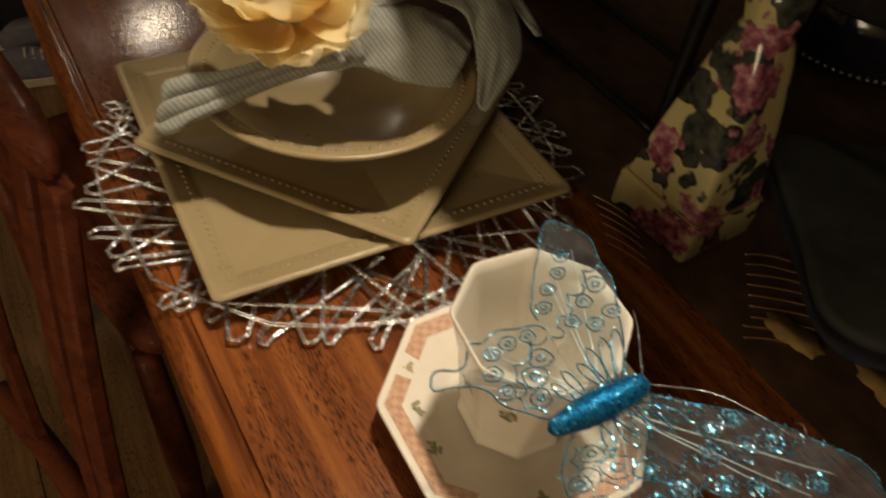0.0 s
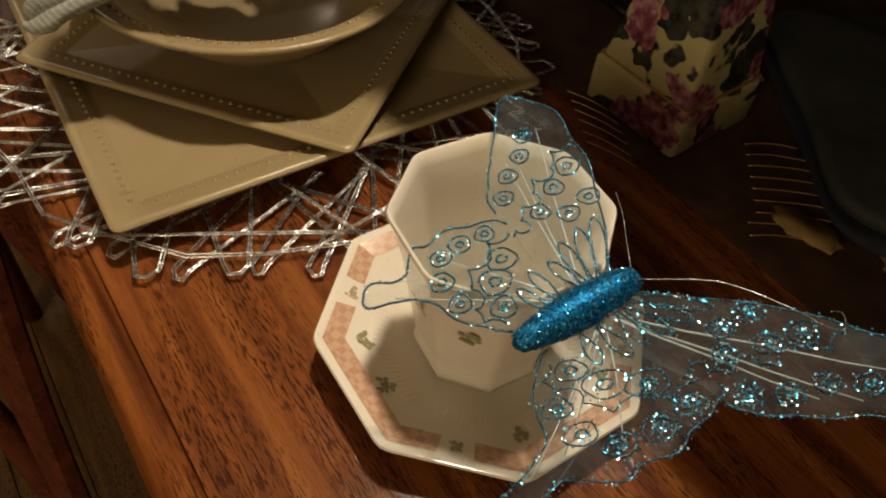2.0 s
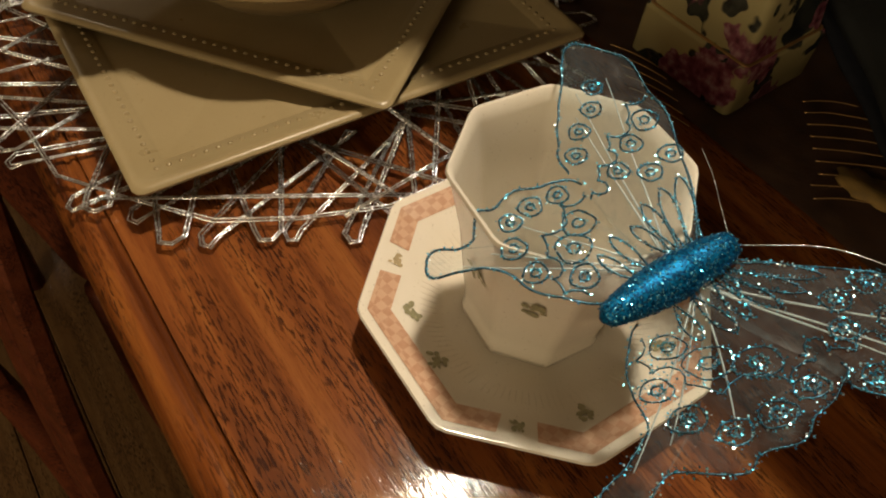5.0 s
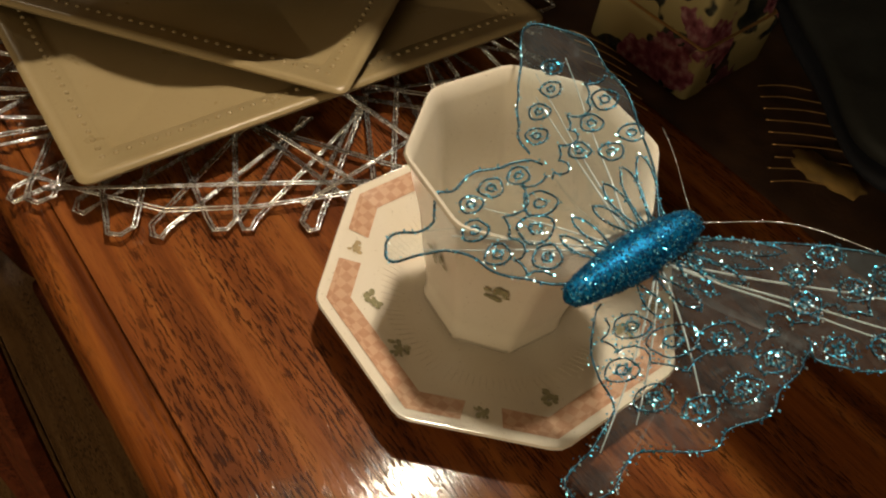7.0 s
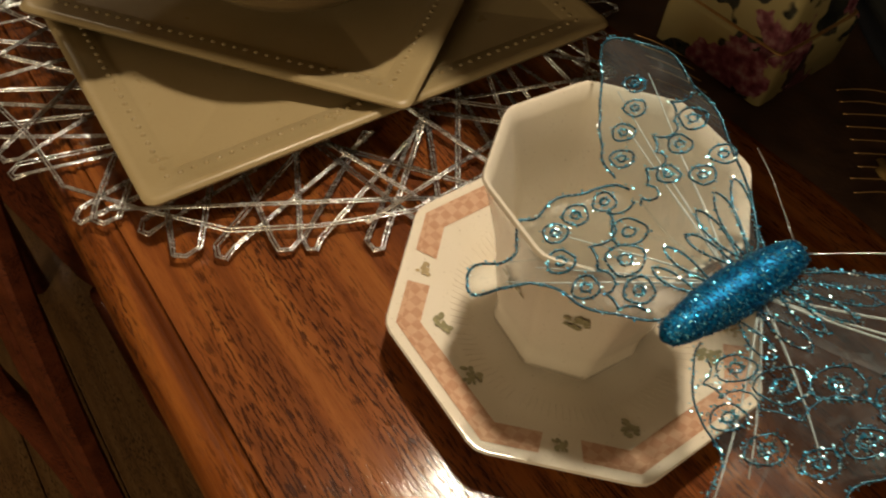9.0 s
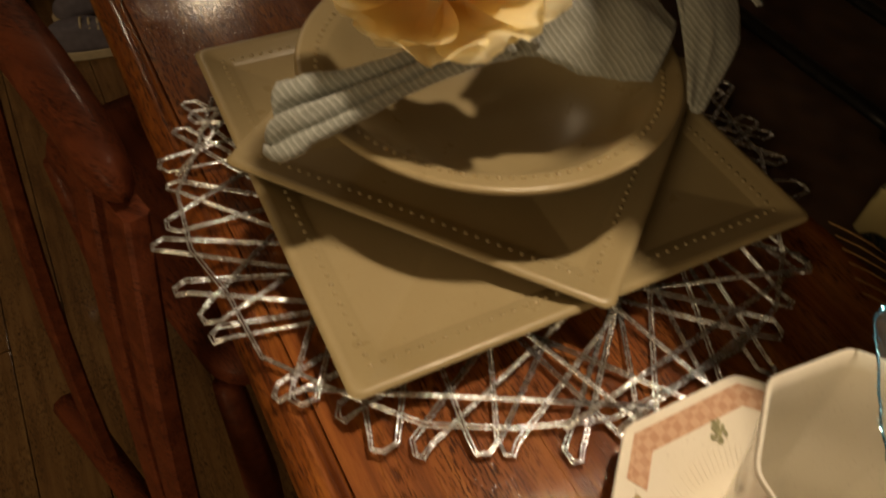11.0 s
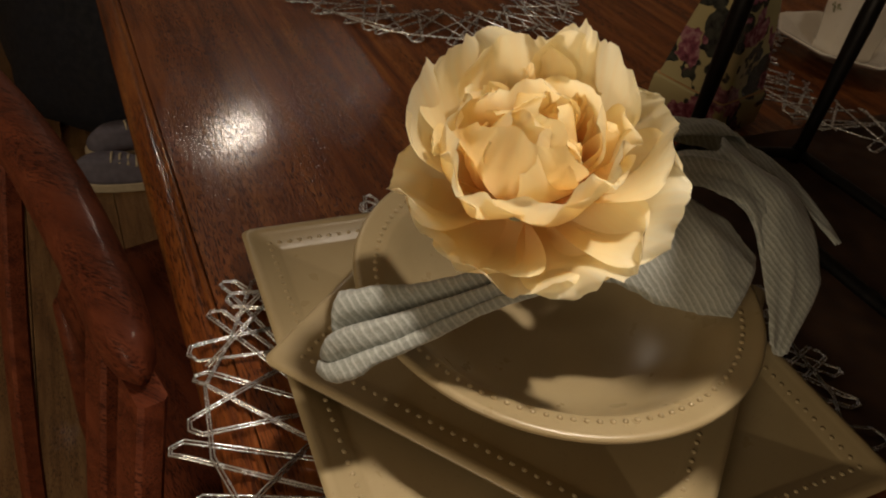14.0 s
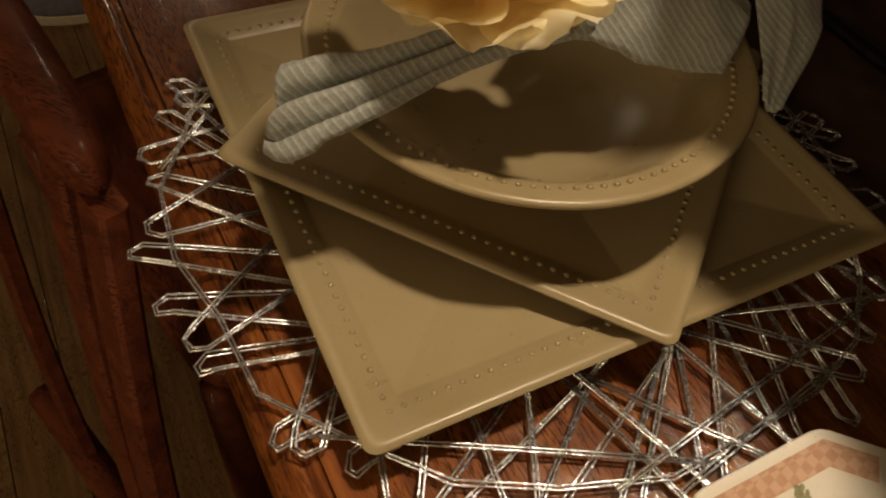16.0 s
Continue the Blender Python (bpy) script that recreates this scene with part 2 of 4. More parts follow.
def spline(points, steps):
    """A smooth line through points."""
    p = [Vector(q) for q in points]
    p = [2 * p[0] - p[1]] + p + [2 * p[-1] - p[-2]]
    out = []
    for i in range(1, len(p) - 2):
        for k in range(steps):
            t = k / steps
            a, b, c, d = p[i - 1:i + 3]
            out.append(0.5 * (2 * b + (c - a) * t + (2 * a - 5 * b + 4 * c - d) * t * t + (3 * b - a - 3 * c + d) * t ** 3))
    return out + [p[-2]]


def ring_spline(points, steps):
    p = [Vector(q) for q in points]
    n = len(p)
    out = []
    for i in range(n):
        a, b, c, d = p[i - 1], p[i], p[(i + 1) % n], p[(i + 2) % n]
        for k in range(steps):
            t = k / steps
            out.append(0.5 * (2 * b + (c - a) * t + (2 * a - 5 * b + 4 * c - d) * t * t + (3 * b - a - 3 * c + d) * t ** 3))
    return out


def tube(bm, line, r, sides=6, closed=False, flat=1.0):
    """A tube along a line; r is a number or a function of the share of the way."""
    n = len(line)
    rings = []
    for i, p in enumerate(line):
        a = line[(i - 1) % n] if closed or i else line[0]
        b = line[(i + 1) % n] if closed or i < n - 1 else line[-1]
        d = (Vector(b) - Vector(a)).normalized()
        up = Vector((0, 0, 1)) if abs(d.z) < 0.95 else Vector((1, 0, 0))
        s = d.cross(up).normalized()
        u = s.cross(d)
        rr = r(i / max(1, n - 1)) if callable(r) else r
        rings.append([Vector(p) + rr * (math.cos(w) * s + flat * math.sin(w) * u) for w in (2 * math.pi * k / sides for k in range(sides))])
    if closed:
        rings.append(rings[0])
    loft(bm, rings, True, not closed)
    if closed:
        bmesh.ops.remove_doubles(bm, verts=bm.verts, dist=1e-7)
    return bm


def slab(bm, x0, x1, y0, y1, z0, z1, bevel=0.0):
    """A box with bevelled edges."""
    made = bmesh.ops.create_cube(bm, size=1)["verts"]
    bmesh.ops.transform(bm, verts=made, matrix=Matrix.LocRotScale(((x0 + x1) / 2, (y0 + y1) / 2, (z0 + z1) / 2), None, (x1 - x0, y1 - y0, z1 - z0)))
    if bevel:
        es = list({e for v in made for e in v.link_edges})
        bmesh.ops.bevel(bm, geom=es, offset=bevel, segments=2, profile=0.6, affect="EDGES")
    return bm


def square_ring(half, corner, z, n=7):
    """A rounded square of points, level with z."""
    pts = []
    corner = min(corner, half * 0.999)
    for k in range(4):
        a0 = k * math.pi / 2
        cx, cy = [(half - corner) * s for s in ((1, 1), (-1, 1), (-1, -1), (1, -1))[k]]
        for i in range(n):
            a = a0 + (math.pi / 2) * i / (n - 1)
            pts.append(Vector((cx + corner * math.cos(a), cy + corner * math.sin(a), z)))
        nx, ny = [(half - corner) * s for s in ((-1, 1), (-1, -1), (1, -1), (1, 1))[k]]
        a = a0 + math.pi / 2
        p, q = pts[-1], Vector((nx + corner * math.cos(a), ny + corner * math.sin(a), z))
        for i in range(1, 8):
            pts.append(p.lerp(q, i / 8))
    return pts


def oct_ring(r, z, turn, soft=0.12, n=3):
    """An octagon with softened corners."""
    c = [Vector((r * math.cos(turn + k * math.pi / 4), r * math.sin(turn + k * math.pi / 4), z)) for k in range(8)]
    pts = []
    for k in range(8):
        a, b, d = c[k - 1], c[k], c[(k + 1) % 8]
        p, q = b.lerp(a, soft), b.lerp(d, soft)
        for i in range(n):
            t = i / (n - 1)
            pts.append((1 - t) ** 2 * p + 2 * t * (1 - t) * b + t * t * q)
    return pts


def circle_ring(r, z, n=72):
    return [Vector((r * math.cos(2 * math.pi * k / n), r * math.sin(2 * math.pi * k / n), z)) for k in range(n)]


def bead(bm, p, r, flat=0.6):
    made = bmesh.ops.create_icosphere(bm, subdivisions=1, radius=r)["verts"]
    bmesh.ops.transform(bm, verts=made, matrix=Matrix.Translation(p) @ Matrix.Diagonal((1, 1, flat, 1)))


# ---- room ----
def room():
    def wall(name, x0, x1, y0, y1, z0, z1, mat, label, cat):
        bm = bmesh.new()
        slab(bm, x0, x1, y0, y1, z0, z1)
        tagged(part(name, bm, mat, None, "", False), label, cat, "", "structure")
    wall("wall_north", -3.2, 3.2, 3.6, 3.75, 0, 2.6, WALL, "plain beige painted wall of a dim room", "wall")
    wall("wall_south", -3.2, 3.2, -2.75, -2.6, 0, 2.6, WALL, "plain beige painted wall of a dim room", "wall")
    wall("wall_west", -3.35, -3.2, -2.75, 3.75, 0, 2.6, WALL, "plain beige painted wall of a dim room", "wall")
    wall("wall_east", 3.2, 3.35, -2.75, 3.75, 0, 2.6, WALL, "plain beige painted wall of a dim room", "wall")
    wall("ceiling", -3.35, 3.35, -2.75, 3.75, 2.6, 2.7, CEIL, "plain white ceiling", "ceiling")
    floor = thing("floor", "brown oak board floor beneath the table", "floor", Matrix.Rotation(EDGE, 4, "Z"), "", "structure")
    bm = bmesh.new()
    slab(bm, -3.2, 3.2, -2.6, 3.6, -0.06, -0.02)
    bmesh.ops.transform(bm, verts=bm.verts[:], matrix=Matrix.Rotation(-EDGE, 4, "Z"))
    part("subfloor", bm, FLOOR_WOOD, floor, "", False)
    bm = bmesh.new()
    slab(bm, -1.2, 1.2, -0.045, 0.045, -0.02, 0.0, 0.0015)
    first = part("plank", bm, FLOOR_WOOD, floor, "", False)
    for row in range(-26, 27):
        for col in range(-1, 2):
            if row == 0 and col == 0:
                continue
            x, y = col * 2.403 + (row % 5) * 0.48, row * 0.0915
            ends = [Matrix.Rotation(EDGE, 3, "Z") @ Vector((x + e, y, 0)) for e in (-1.2, 1.2)]
            if any(abs(p.x) > 3.15 or not -2.55 < p.y < 3.55 for p in ends):
                continue
            o = new("plank", first.data)
            o.parent = floor
            o.location = (x, y, 0)


room()


# ---- table ----
def table():
    tb = thing("dining_table", "reddish oak dining table with a glossy plank top", "table", Matrix.Rotation(EDGE, 4, "Z"))
    x0, x1, y0, y1 = -1.25, 1.0, -0.013, 1.06
    bm = bmesh.new()
    prof = [(-0.028, T - 0.034), (-0.0335, T - 0.025), (-0.0340, T - 0.016), (-0.0322, T - 0.0085), (-0.0285, T - 0.0035), (-0.0240, T - 0.0008), (-0.0205, T - 0.0004), (-0.0190, T - 0.0012), (-0.0182, T - 0.0022), (-0.0172, T - 0.0010), (-0.0155, T + 0.0002), (-0.0140, T - 0.0006), (-0.0132, T - 0.0026), (-0.0130, T - 0.004), (-0.0130, T - 0.034)]
    rings = [[Vector((x, y, z)) for y, z in prof] for x in np.linspace(x0, x1, 30)]
    loft(bm, rings, True, True)
    part("edge_moulding", bm, TABLE_WOOD, tb, "rounded oak edge moulding")
    y = y0
    k = 0
    for w in (0.088, 0.32, 0.33, 0.335):
        bm = bmesh.new()
        slab(bm, x0, x1, y, min(y + w, y1), T - 0.034, T, 0.00025)
        part("board", bm, TABLE_WOOD, tb, "", False)
        y += w
        k += 1
    bm = bmesh.new()
    slab(bm, x0 + 0.1, x1 - 0.1, 0.06, 1.0, T - 0.12, T - 0.036, 0.003)
    part("apron", bm, TABLE_WOOD, tb, "", False)
    for lx in (x0 + 0.14, x1 - 0.14):
        for ly in (0.12, 0.95):
            bm = bmesh.new()
            rings = [[Vector((lx, ly, 0)) + p for p in square_ring(h, h * 0.3, z, 3)] for z, h in ((0, 0.022), (0.3, 0.028), (0.6, 0.038), (T - 0.12, 0.04))]
            loft(bm, rings, True, True)
            part("leg", bm, TABLE_WOOD, tb)


table()


def runner():
    rn = thing("table_runner", "brown woven table runner with gold stitching on the table", "runner", Matrix.Rotation(EDGE, 4, "Z"))
    rnd = random.Random(5)
    bm = bmesh.new()
    rings = []
    for x in np.linspace(-0.32, 0.80, 90):
        row = []
        for y in np.linspace(0.300, 0.70, 40):
            z = T + 0.0022 + 0.0012 * noise.noise((x * 22, y * 22, 1)) + 0.0006 * noise.noise((x * 90, y * 90, 2))
            row.append(Vector((x, y + 0.003 * noise.noise((x * 12, 0, 3)), z)))
        rings.append(row)
    loft(bm, rings, False)
    bmesh.ops.solidify(bm, geom=bm.faces[:], thickness=0.0012)
    part("cloth", bm, RUNNER, rn)
    back = Matrix.Rotation(-EDGE, 3, "Z")
    bm = bmesh.new()
    for k in range(9):
        y = 0.208 - 0.0105 * k
        x = 0.330 + 0.001 * k - 0.006 * (k > 6)
        wide = 0.026 + 0.030 * math.sin(math.pi * (k + 1) / 11)
        tube(bm, spline([back @ Vector((x + wide * q, y + 0.003 * rnd.uniform(0.6, 1) * math.sin(3.1 * q) + 0.007 * q, T + 0.0046)) for q in (0, 0.33, 0.66, 1)], 5), 0.00045, 4)
    for k in range(6):
        y = 0.224 - 0.0095 * k
        tube(bm, spline([back @ Vector((0.208 + 0.004 * k + 0.034 * q, y + 0.002 * math.sin(3.1 * q) - 0.014 * q, T + 0.0044 - 0.0012 * (k > 3))) for q in (0, 0.33, 0.66, 1)], 5), 0.00045, 4)
    tagged(part("stitching", bm, GOLD, rn, "fine gold stitched lines"), kind="stuff")
    for k, (x, y, s, turn) in enumerate(((0.185, 0.345, 0.022, 0.4), (0.25, 0.37, 0.03, -0.3), (0.31, 0.42, 0.03, 0.8), (0.34, 0.35, 0.026, -1.0))):
        bm = bmesh.new()
        n = 26
        edge = []
        for i in range(n):
            w = 2 * math.pi * i / n
            r = s * (0.55 + 0.45 * abs(math.cos(w)) ** 0.8) * (1 + 0.10 * math.cos(9 * w))
            edge.append(Vector((x + r * math.cos(w + turn), y + 0.72 * r * math.sin(w + turn), T + 0.0045)))
        top = [p + Vector((0, 0, 0.0012)) for p in edge]
        loft(bm, [edge, top], True, True)
        part("leaf_patch", bm, OCHRE, rn, "ochre leaf-shaped cloth patch")


runner()


# ---- wire mats ----
def wire_mat(m, radius, seed, label):
    mat = thing("wire_placemat", label, "placemat", m, "silver wire placemats")
    rnd = random.Random(seed)

    def strand(pts, r=0.0013):
        # each strand is a pair of thin wires laid loosely side by side
        bm = bmesh.new()
        for hand in (-1, 1):
            line = []
            for i, p in enumerate(pts):
                d = (pts[min(i + 1, len(pts) - 1)] - pts[max(i - 1, 0)]).normalized()
                side = d.cross(Vector((0, 0, 1))).normalized()
                line.append(p + side * hand * r * rnd.uniform(0.35, 0.95) + Vector((0, 0, hand * rnd.uniform(-0.0004, 0.0004))))
            tube(bm, line, r * 0.52, 5, False, 1.0)
        part("wire", bm, WIRE, mat)

    lay = 0.0030
    for loopset, (n, r_in, skip, hand) in enumerate(((31, 0.60, 2.6, 1), (21, 0.56, 1.7, -1))):
        pts = []
        da = 2 * math.pi / n
        for i in range(n):
            a = da * i + rnd.uniform(-0.22, 0.22) * da
            ro = radius * (1.0 + rnd.uniform(-0.035, 0.03))
            z = lay * (1 + 0.55 * loopset) + rnd.uniform(-0.0003, 0.0008)
            for off, grow in ((-0.12, 0.98), (-0.05, 1.012), (0.05, 1.014), (0.12, 0.98)):
                pts.append((ro * grow * math.cos(hand * (a + off * da)), ro * grow * math.sin(hand * (a + off * da)), z))
            ai = a + da * (skip + rnd.uniform(-0.3, 0.3))
            ri = radius * (r_in + rnd.uniform(-0.05, 0.05))
            pts.append((ri * math.cos(hand * ai), ri * math.sin(hand * ai), z + 0.001))
            pts.append((ri * 0.985 * math.cos(hand * (ai - 0.2 * da)), ri * 0.985 * math.sin(hand * (ai - 0.2 * da)), z + 0.001))
        strand([Vector(p) for p in pts] + [Vector(pts[0])])
    for r0, n in ((0.93, 27),):
        pts = []
        for i in range(n + 1):
            a = 2 * math.pi * i / n + rnd.uniform(-0.03, 0.03)
            r = radius * (r0 + rnd.uniform(-0.03, 0.03))
            pts.append(Vector((r * math.cos(a), r * math.sin(a), 0.0056 + rnd.uniform(-0.001, 0.0008))))
        pts[-1] = pts[0]
        strand(pts, 0.0011)
    for i in range(7):
        a = 2 * math.pi * i / 7 + rnd.uniform(-0.08, 0.08)
        b = a + rnd.choice((-1, 1)) * rnd.uniform(0.5, 1.0)
        p = Vector((radius * 0.96 * math.cos(a), radius * 0.96 * math.sin(a), 0.0060))
        q = Vector((radius * 0.93 * math.cos(b), radius * 0.93 * math.sin(b), 0.0060))
        strand([p, p.lerp(q, 0.33), p.lerp(q, 0.66), q], 0.0012)
    return mat


wire_mat(pose(0.004, 0.187, T), 0.193, 3, "silver wire lattice placemat under square plates")
wire_mat(pose(-0.33, 0.745, T), 0.19, 8, "silver wire lattice placemat across the table")
wire_mat(pose(0.20, 0.82, T + 0.004), 0.19, 11, "silver wire lattice placemat beneath a cup and saucer")


# ---- plates and bowl ----
def square_plate(m, half, rise, label, foot):
    """Rim at rise over the foot's level."""
    pl = thing("square_plate", label, "plate", m, "stacked square plates")
    c = 0.006
    prof = [(half * 0.0, 0.002, 0.0), (half * foot * 0.9, 0.002, 0.0), (half * foot, 0.004, -0.0005), (half * foot + 0.003, 0.004, 0.0015), (half * 0.8, c, rise * 0.42), (half - 0.004, c, rise - 0.005), (half - 0.0006, c, rise - 0.0036), (half, c, rise - 0.0018), (half - 0.0012, c, rise - 0.0003), (half - 0.0032, c, rise), (half - 0.0065, c, rise - 0.0011), (half - 0.008, c, rise - 0.0021),
            (half - 0.0185, 0.003, rise - 0.0036), (half - 0.0195, 0.003, rise - 0.0046), (half - 0.0215, 0.002, rise - 0.0052), (half * 0.50, 0.0012, rise * 0.42), (half * 0.44, 0.002, rise * 0.36), (half * 0.2, 0.002, rise * 0.345), (0.0001, 0.00005, rise * 0.34)]
    bm = bmesh.new()
    rings = [square_ring(max(h, 0.0001), min(cc, max(h, 0.0001) * 0.9), z) for h, cc, z in prof]
    loft(bm, rings, True)
    crease(part("dish", bm, STONEWARE, pl), 50)
    bm = bmesh.new()
    hb = half - 0.0150
    n = round(2 * hb / 0.0063)
    for side in range(4):
        for i in range(n):
            u = -hb + 2 * hb * i / n
            x, y = ((u, -hb), (hb, u), (-u, hb), (-hb, -u))[side]
            bead(bm, (x, y, rise - 0.0032), 0.00165, 0.6)
    part("beading", bm, STONEWARE, pl, "row of raised beads along the rim")
    return pl


square_plate(pose(-0.005, 0.195, 0.7575, 0, 0, 47.0), 0.1392, 0.0170, "large square beige stoneware plate with beaded rim on a wire mat", 0.55)
square_plate(pose(-0.0065, 0.2065, 0.7650, 0, 0, -3.4), 0.1122, 0.0165, "smaller square beige stoneware plate turned on the larger", 0.52)


def bowl():
    bw = thing("round_bowl", "round beige stoneware bowl with beaded rim on the stacked plates", "bowl", pose(-0.006, 0.200, 0.7702))
    h = 0.0535
    prof = [(0.0002, 0.0005), (0.040, 0.0005), (0.043, -0.0002), (0.046, 0.0015), (0.060, 0.010), (0.082, 0.030), (0.094, 0.0445), (0.104, 0.0492), (0.1075, 0.0510), (0.1085, 0.0525), (0.1078, 0.0540), (0.1060, 0.0546), (0.1040, 0.0540),
            (0.0995, 0.0525), (0.0935, 0.0508), (0.0915, 0.0495), (0.084, 0.0395), (0.068, 0.0205), (0.048, 0.0085), (0.025, 0.0055), (0.0002, 0.005)]
    bm = bmesh.new()
    loft(bm, [circle_ring(r, z, 96) for r, z in prof], True)
    part("vessel", bm, STONEWARE, bw)
    bm = bmesh.new()
    for k in range(104):
        a = 2 * math.pi * k / 104
        bead(bm, (0.0968 * math.cos(a), 0.0968 * math.sin(a), 0.0520), 0.0016, 0.6)
    part("beading", bm, STONEWARE, bw, "row of raised beads along the rim")


bowl()


# ---- napkin ----
def cloth_sheet(rails, nu, nv, thick=0.0012, ripple=0.0, seed=0.0):
    """A cloth skinned across rails, each a smooth line."""
    lines = []
    for r in rails:
        s = spline(r, 12)
        lines.append([s[round(i * (len(s) - 1) / nu)] for i in range(nu + 1)])
    rows = []
    for i in range(nu + 1):
        s = spline([l[i] for l in lines], 10)
        rows.append([s[round(j * (len(s) - 1) / nv)] for j in range(nv + 1)])
    for i, row in enumerate(rows):
        for j, p in enumerate(row):
            p.z += ripple * noise.noise((i * 0.19 + seed, j * 0.27, seed)) + 0.35 * ripple * noise.noise((i * 0.6, j * 0.7 + seed, 4))
    bm = bmesh.new()
    loft(bm, rows, False)
    bmesh.ops.recalc_face_normals(bm, faces=bm.faces)
    bmesh.ops.solidify(bm, geom=bm.faces[:], thickness=thick)
    return bm


def napkin():
    nk = thing("cloth_napkin", "grey striped cloth napkin gathered in a flower ring across the bowl", "napkin")
    # the gathered tail over the rim: one cloth laid in three rounded folds
    folds = ring_spline([(-1.0, -0.25, 0), (-0.98, 0.30, 0), (-0.62, 0.66, 0), (-0.30, 0.40, 0), (-0.24, -0.20, 0), (-0.02, -0.10, 0), (0.10, 0.42, 0), (0.38, 0.62, 0), (0.60, 0.34, 0), (0.64, -0.05, 0), (0.74, 0.16, 0), (0.94, 0.12, 0), (1.02, -0.20, 0), (0.70, -0.62, 0), (0.0, -0.70, 0), (-0.70, -0.60, 0)], 6)
    path = spline([(0.004, 0.178, 0.852), (-0.018, 0.153, 0.8495), (-0.040, 0.126, 0.846), (-0.057, 0.106, 0.843), (-0.068, 0.093, 0.840), (-0.076, 0.084, 0.835)], 9)
    bm = bmesh.new()
    rings = []
    n = len(path)
    for i, p in enumerate(path):
        q = i / (n - 1)
        d = (path[min(i + 1, n - 1)] - path[max(i - 1, 0)]).normalized()
        side = Vector((-d.y, d.x, 0)).normalized()
        up = d.cross(side)
        close = math.sqrt(max(0.0, 1 - max(0, (q - 0.84) / 0.16) ** 2))
        w = (0.0135 - 0.006 * math.sin(math.pi * min(1, 1.6 * q)) + 0.0065 * q) * (0.55 + 0.45 * close)
        h = (0.0100 + 0.0055 * q) * (0.35 + 0.65 * close)
        ring = []
        for k, f in enumerate(folds):
            a = 6.283 * k / len(folds)
            swell = 1 + 0.12 * noise.noise((q * 5, math.cos(a) * 1.4, math.sin(a) * 1.4)) + 0.05 * noise.noise((q * 22, math.cos(a) * 4, math.sin(a) * 4))
            slant = d * (0.010 * f.x * q * q)
            ring.append(p + slant + side * (f.x * w * swell + 0.003 * math.sin(4 * q)) + up * f.y * h * swell)
        rings.append(ring)
    loft(bm, rings, True, True)
    part("folded_tail", bm, NAPKIN, nk)
    # the gathers under the flower, bulked out to throw shade into the bowl
    bm = bmesh.new()
    rings = []
    for z, r in ((0.8325, 0.004), (0.8340, 0.014), (0.8390, 0.022), (0.8450, 0.027), (0.8530, 0.026), (0.8640, 0.020), (0.8720, 0.012), (0.8740, 0.003)):
        ring = []
        for k in range(72):
            a = 2 * math.pi * k / 72
            f = 1 + 0.10 * math.sin(7 * a + 40 * z) + 0.07 * noise.noise((math.cos(a) * 3, math.sin(a) * 3, z * 60))
            ring.append(Vector((-0.015 + 1.25 * r * f * math.cos(a), 0.188 + r * f * math.sin(a), z + 0.002 * math.cos(7 * a))))
        rings.append(ring)
    loft(bm, rings, True, True)
    part("gathered_knot", bm, NAPKIN, nk)
    # the fan of pleats on the other side
    part("front_pleat", cloth_sheet([
        [(0.0, 0.172, 0.846), (0.025, 0.186, 0.838), (0.055, 0.196, 0.830), (0.083, 0.208, 0.828)],
        [(0.002, 0.190, 0.868), (0.030, 0.206, 0.862), (0.060, 0.217, 0.853), (0.086, 0.224, 0.840)],
        [(0.002, 0.206, 0.872), (0.030, 0.232, 0.868), (0.060, 0.246, 0.858), (0.086, 0.244, 0.842)],
        [(0.000, 0.214, 0.866), (0.026, 0.256, 0.856), (0.054, 0.270, 0.846), (0.082, 0.262, 0.836)]], 30, 26, 0.0014, 0.003, 1.7), NAPKIN, nk)
    part("middle_pleat", cloth_sheet([
        [(0.006, 0.206, 0.864), (0.036, 0.240, 0.872), (0.070, 0.256, 0.864), (0.090, 0.246, 0.844)],
        [(0.004, 0.214, 0.868), (0.036, 0.262, 0.880), (0.076, 0.280, 0.866), (0.102, 0.256, 0.836)],
        [(0.000, 0.222, 0.864), (0.030, 0.280, 0.870), (0.070, 0.304, 0.858), (0.106, 0.280, 0.834)]], 30, 22, 0.0014, 0.003, 6.2), NAPKIN, nk)
    part("hanging_corner", cloth_sheet([
        [(0.040, 0.262, 0.872), (0.075, 0.258, 0.858), (0.092, 0.238, 0.840), (0.104, 0.206, 0.822)],
        [(0.050, 0.285, 0.879), (0.090, 0.278, 0.863), (0.107, 0.248, 0.842), (0.109, 0.205, 0.820)],
        [(0.050, 0.310, 0.872), (0.100, 0.300, 0.855), (0.122, 0.262, 0.836), (0.114, 0.208, 0.818)]], 26, 16, 0.0013, 0.003, 9.4), NAPKIN, nk)
    part("back_pleat", cloth_sheet([
        [(0.000, 0.222, 0.866), (0.024, 0.280, 0.878), (0.052, 0.316, 0.872), (0.078, 0.330, 0.858)],
        [(-0.006, 0.226, 0.862), (0.010, 0.292, 0.874), (0.036, 0.336, 0.868), (0.068, 0.352, 0.852)],
        [(-0.014, 0.224, 0.852), (-0.006, 0.290, 0.856), (0.014, 0.334, 0.850), (0.050, 0.352, 0.842)]], 28, 20, 0.0014, 0.004, 12.3), NAPKIN, nk)
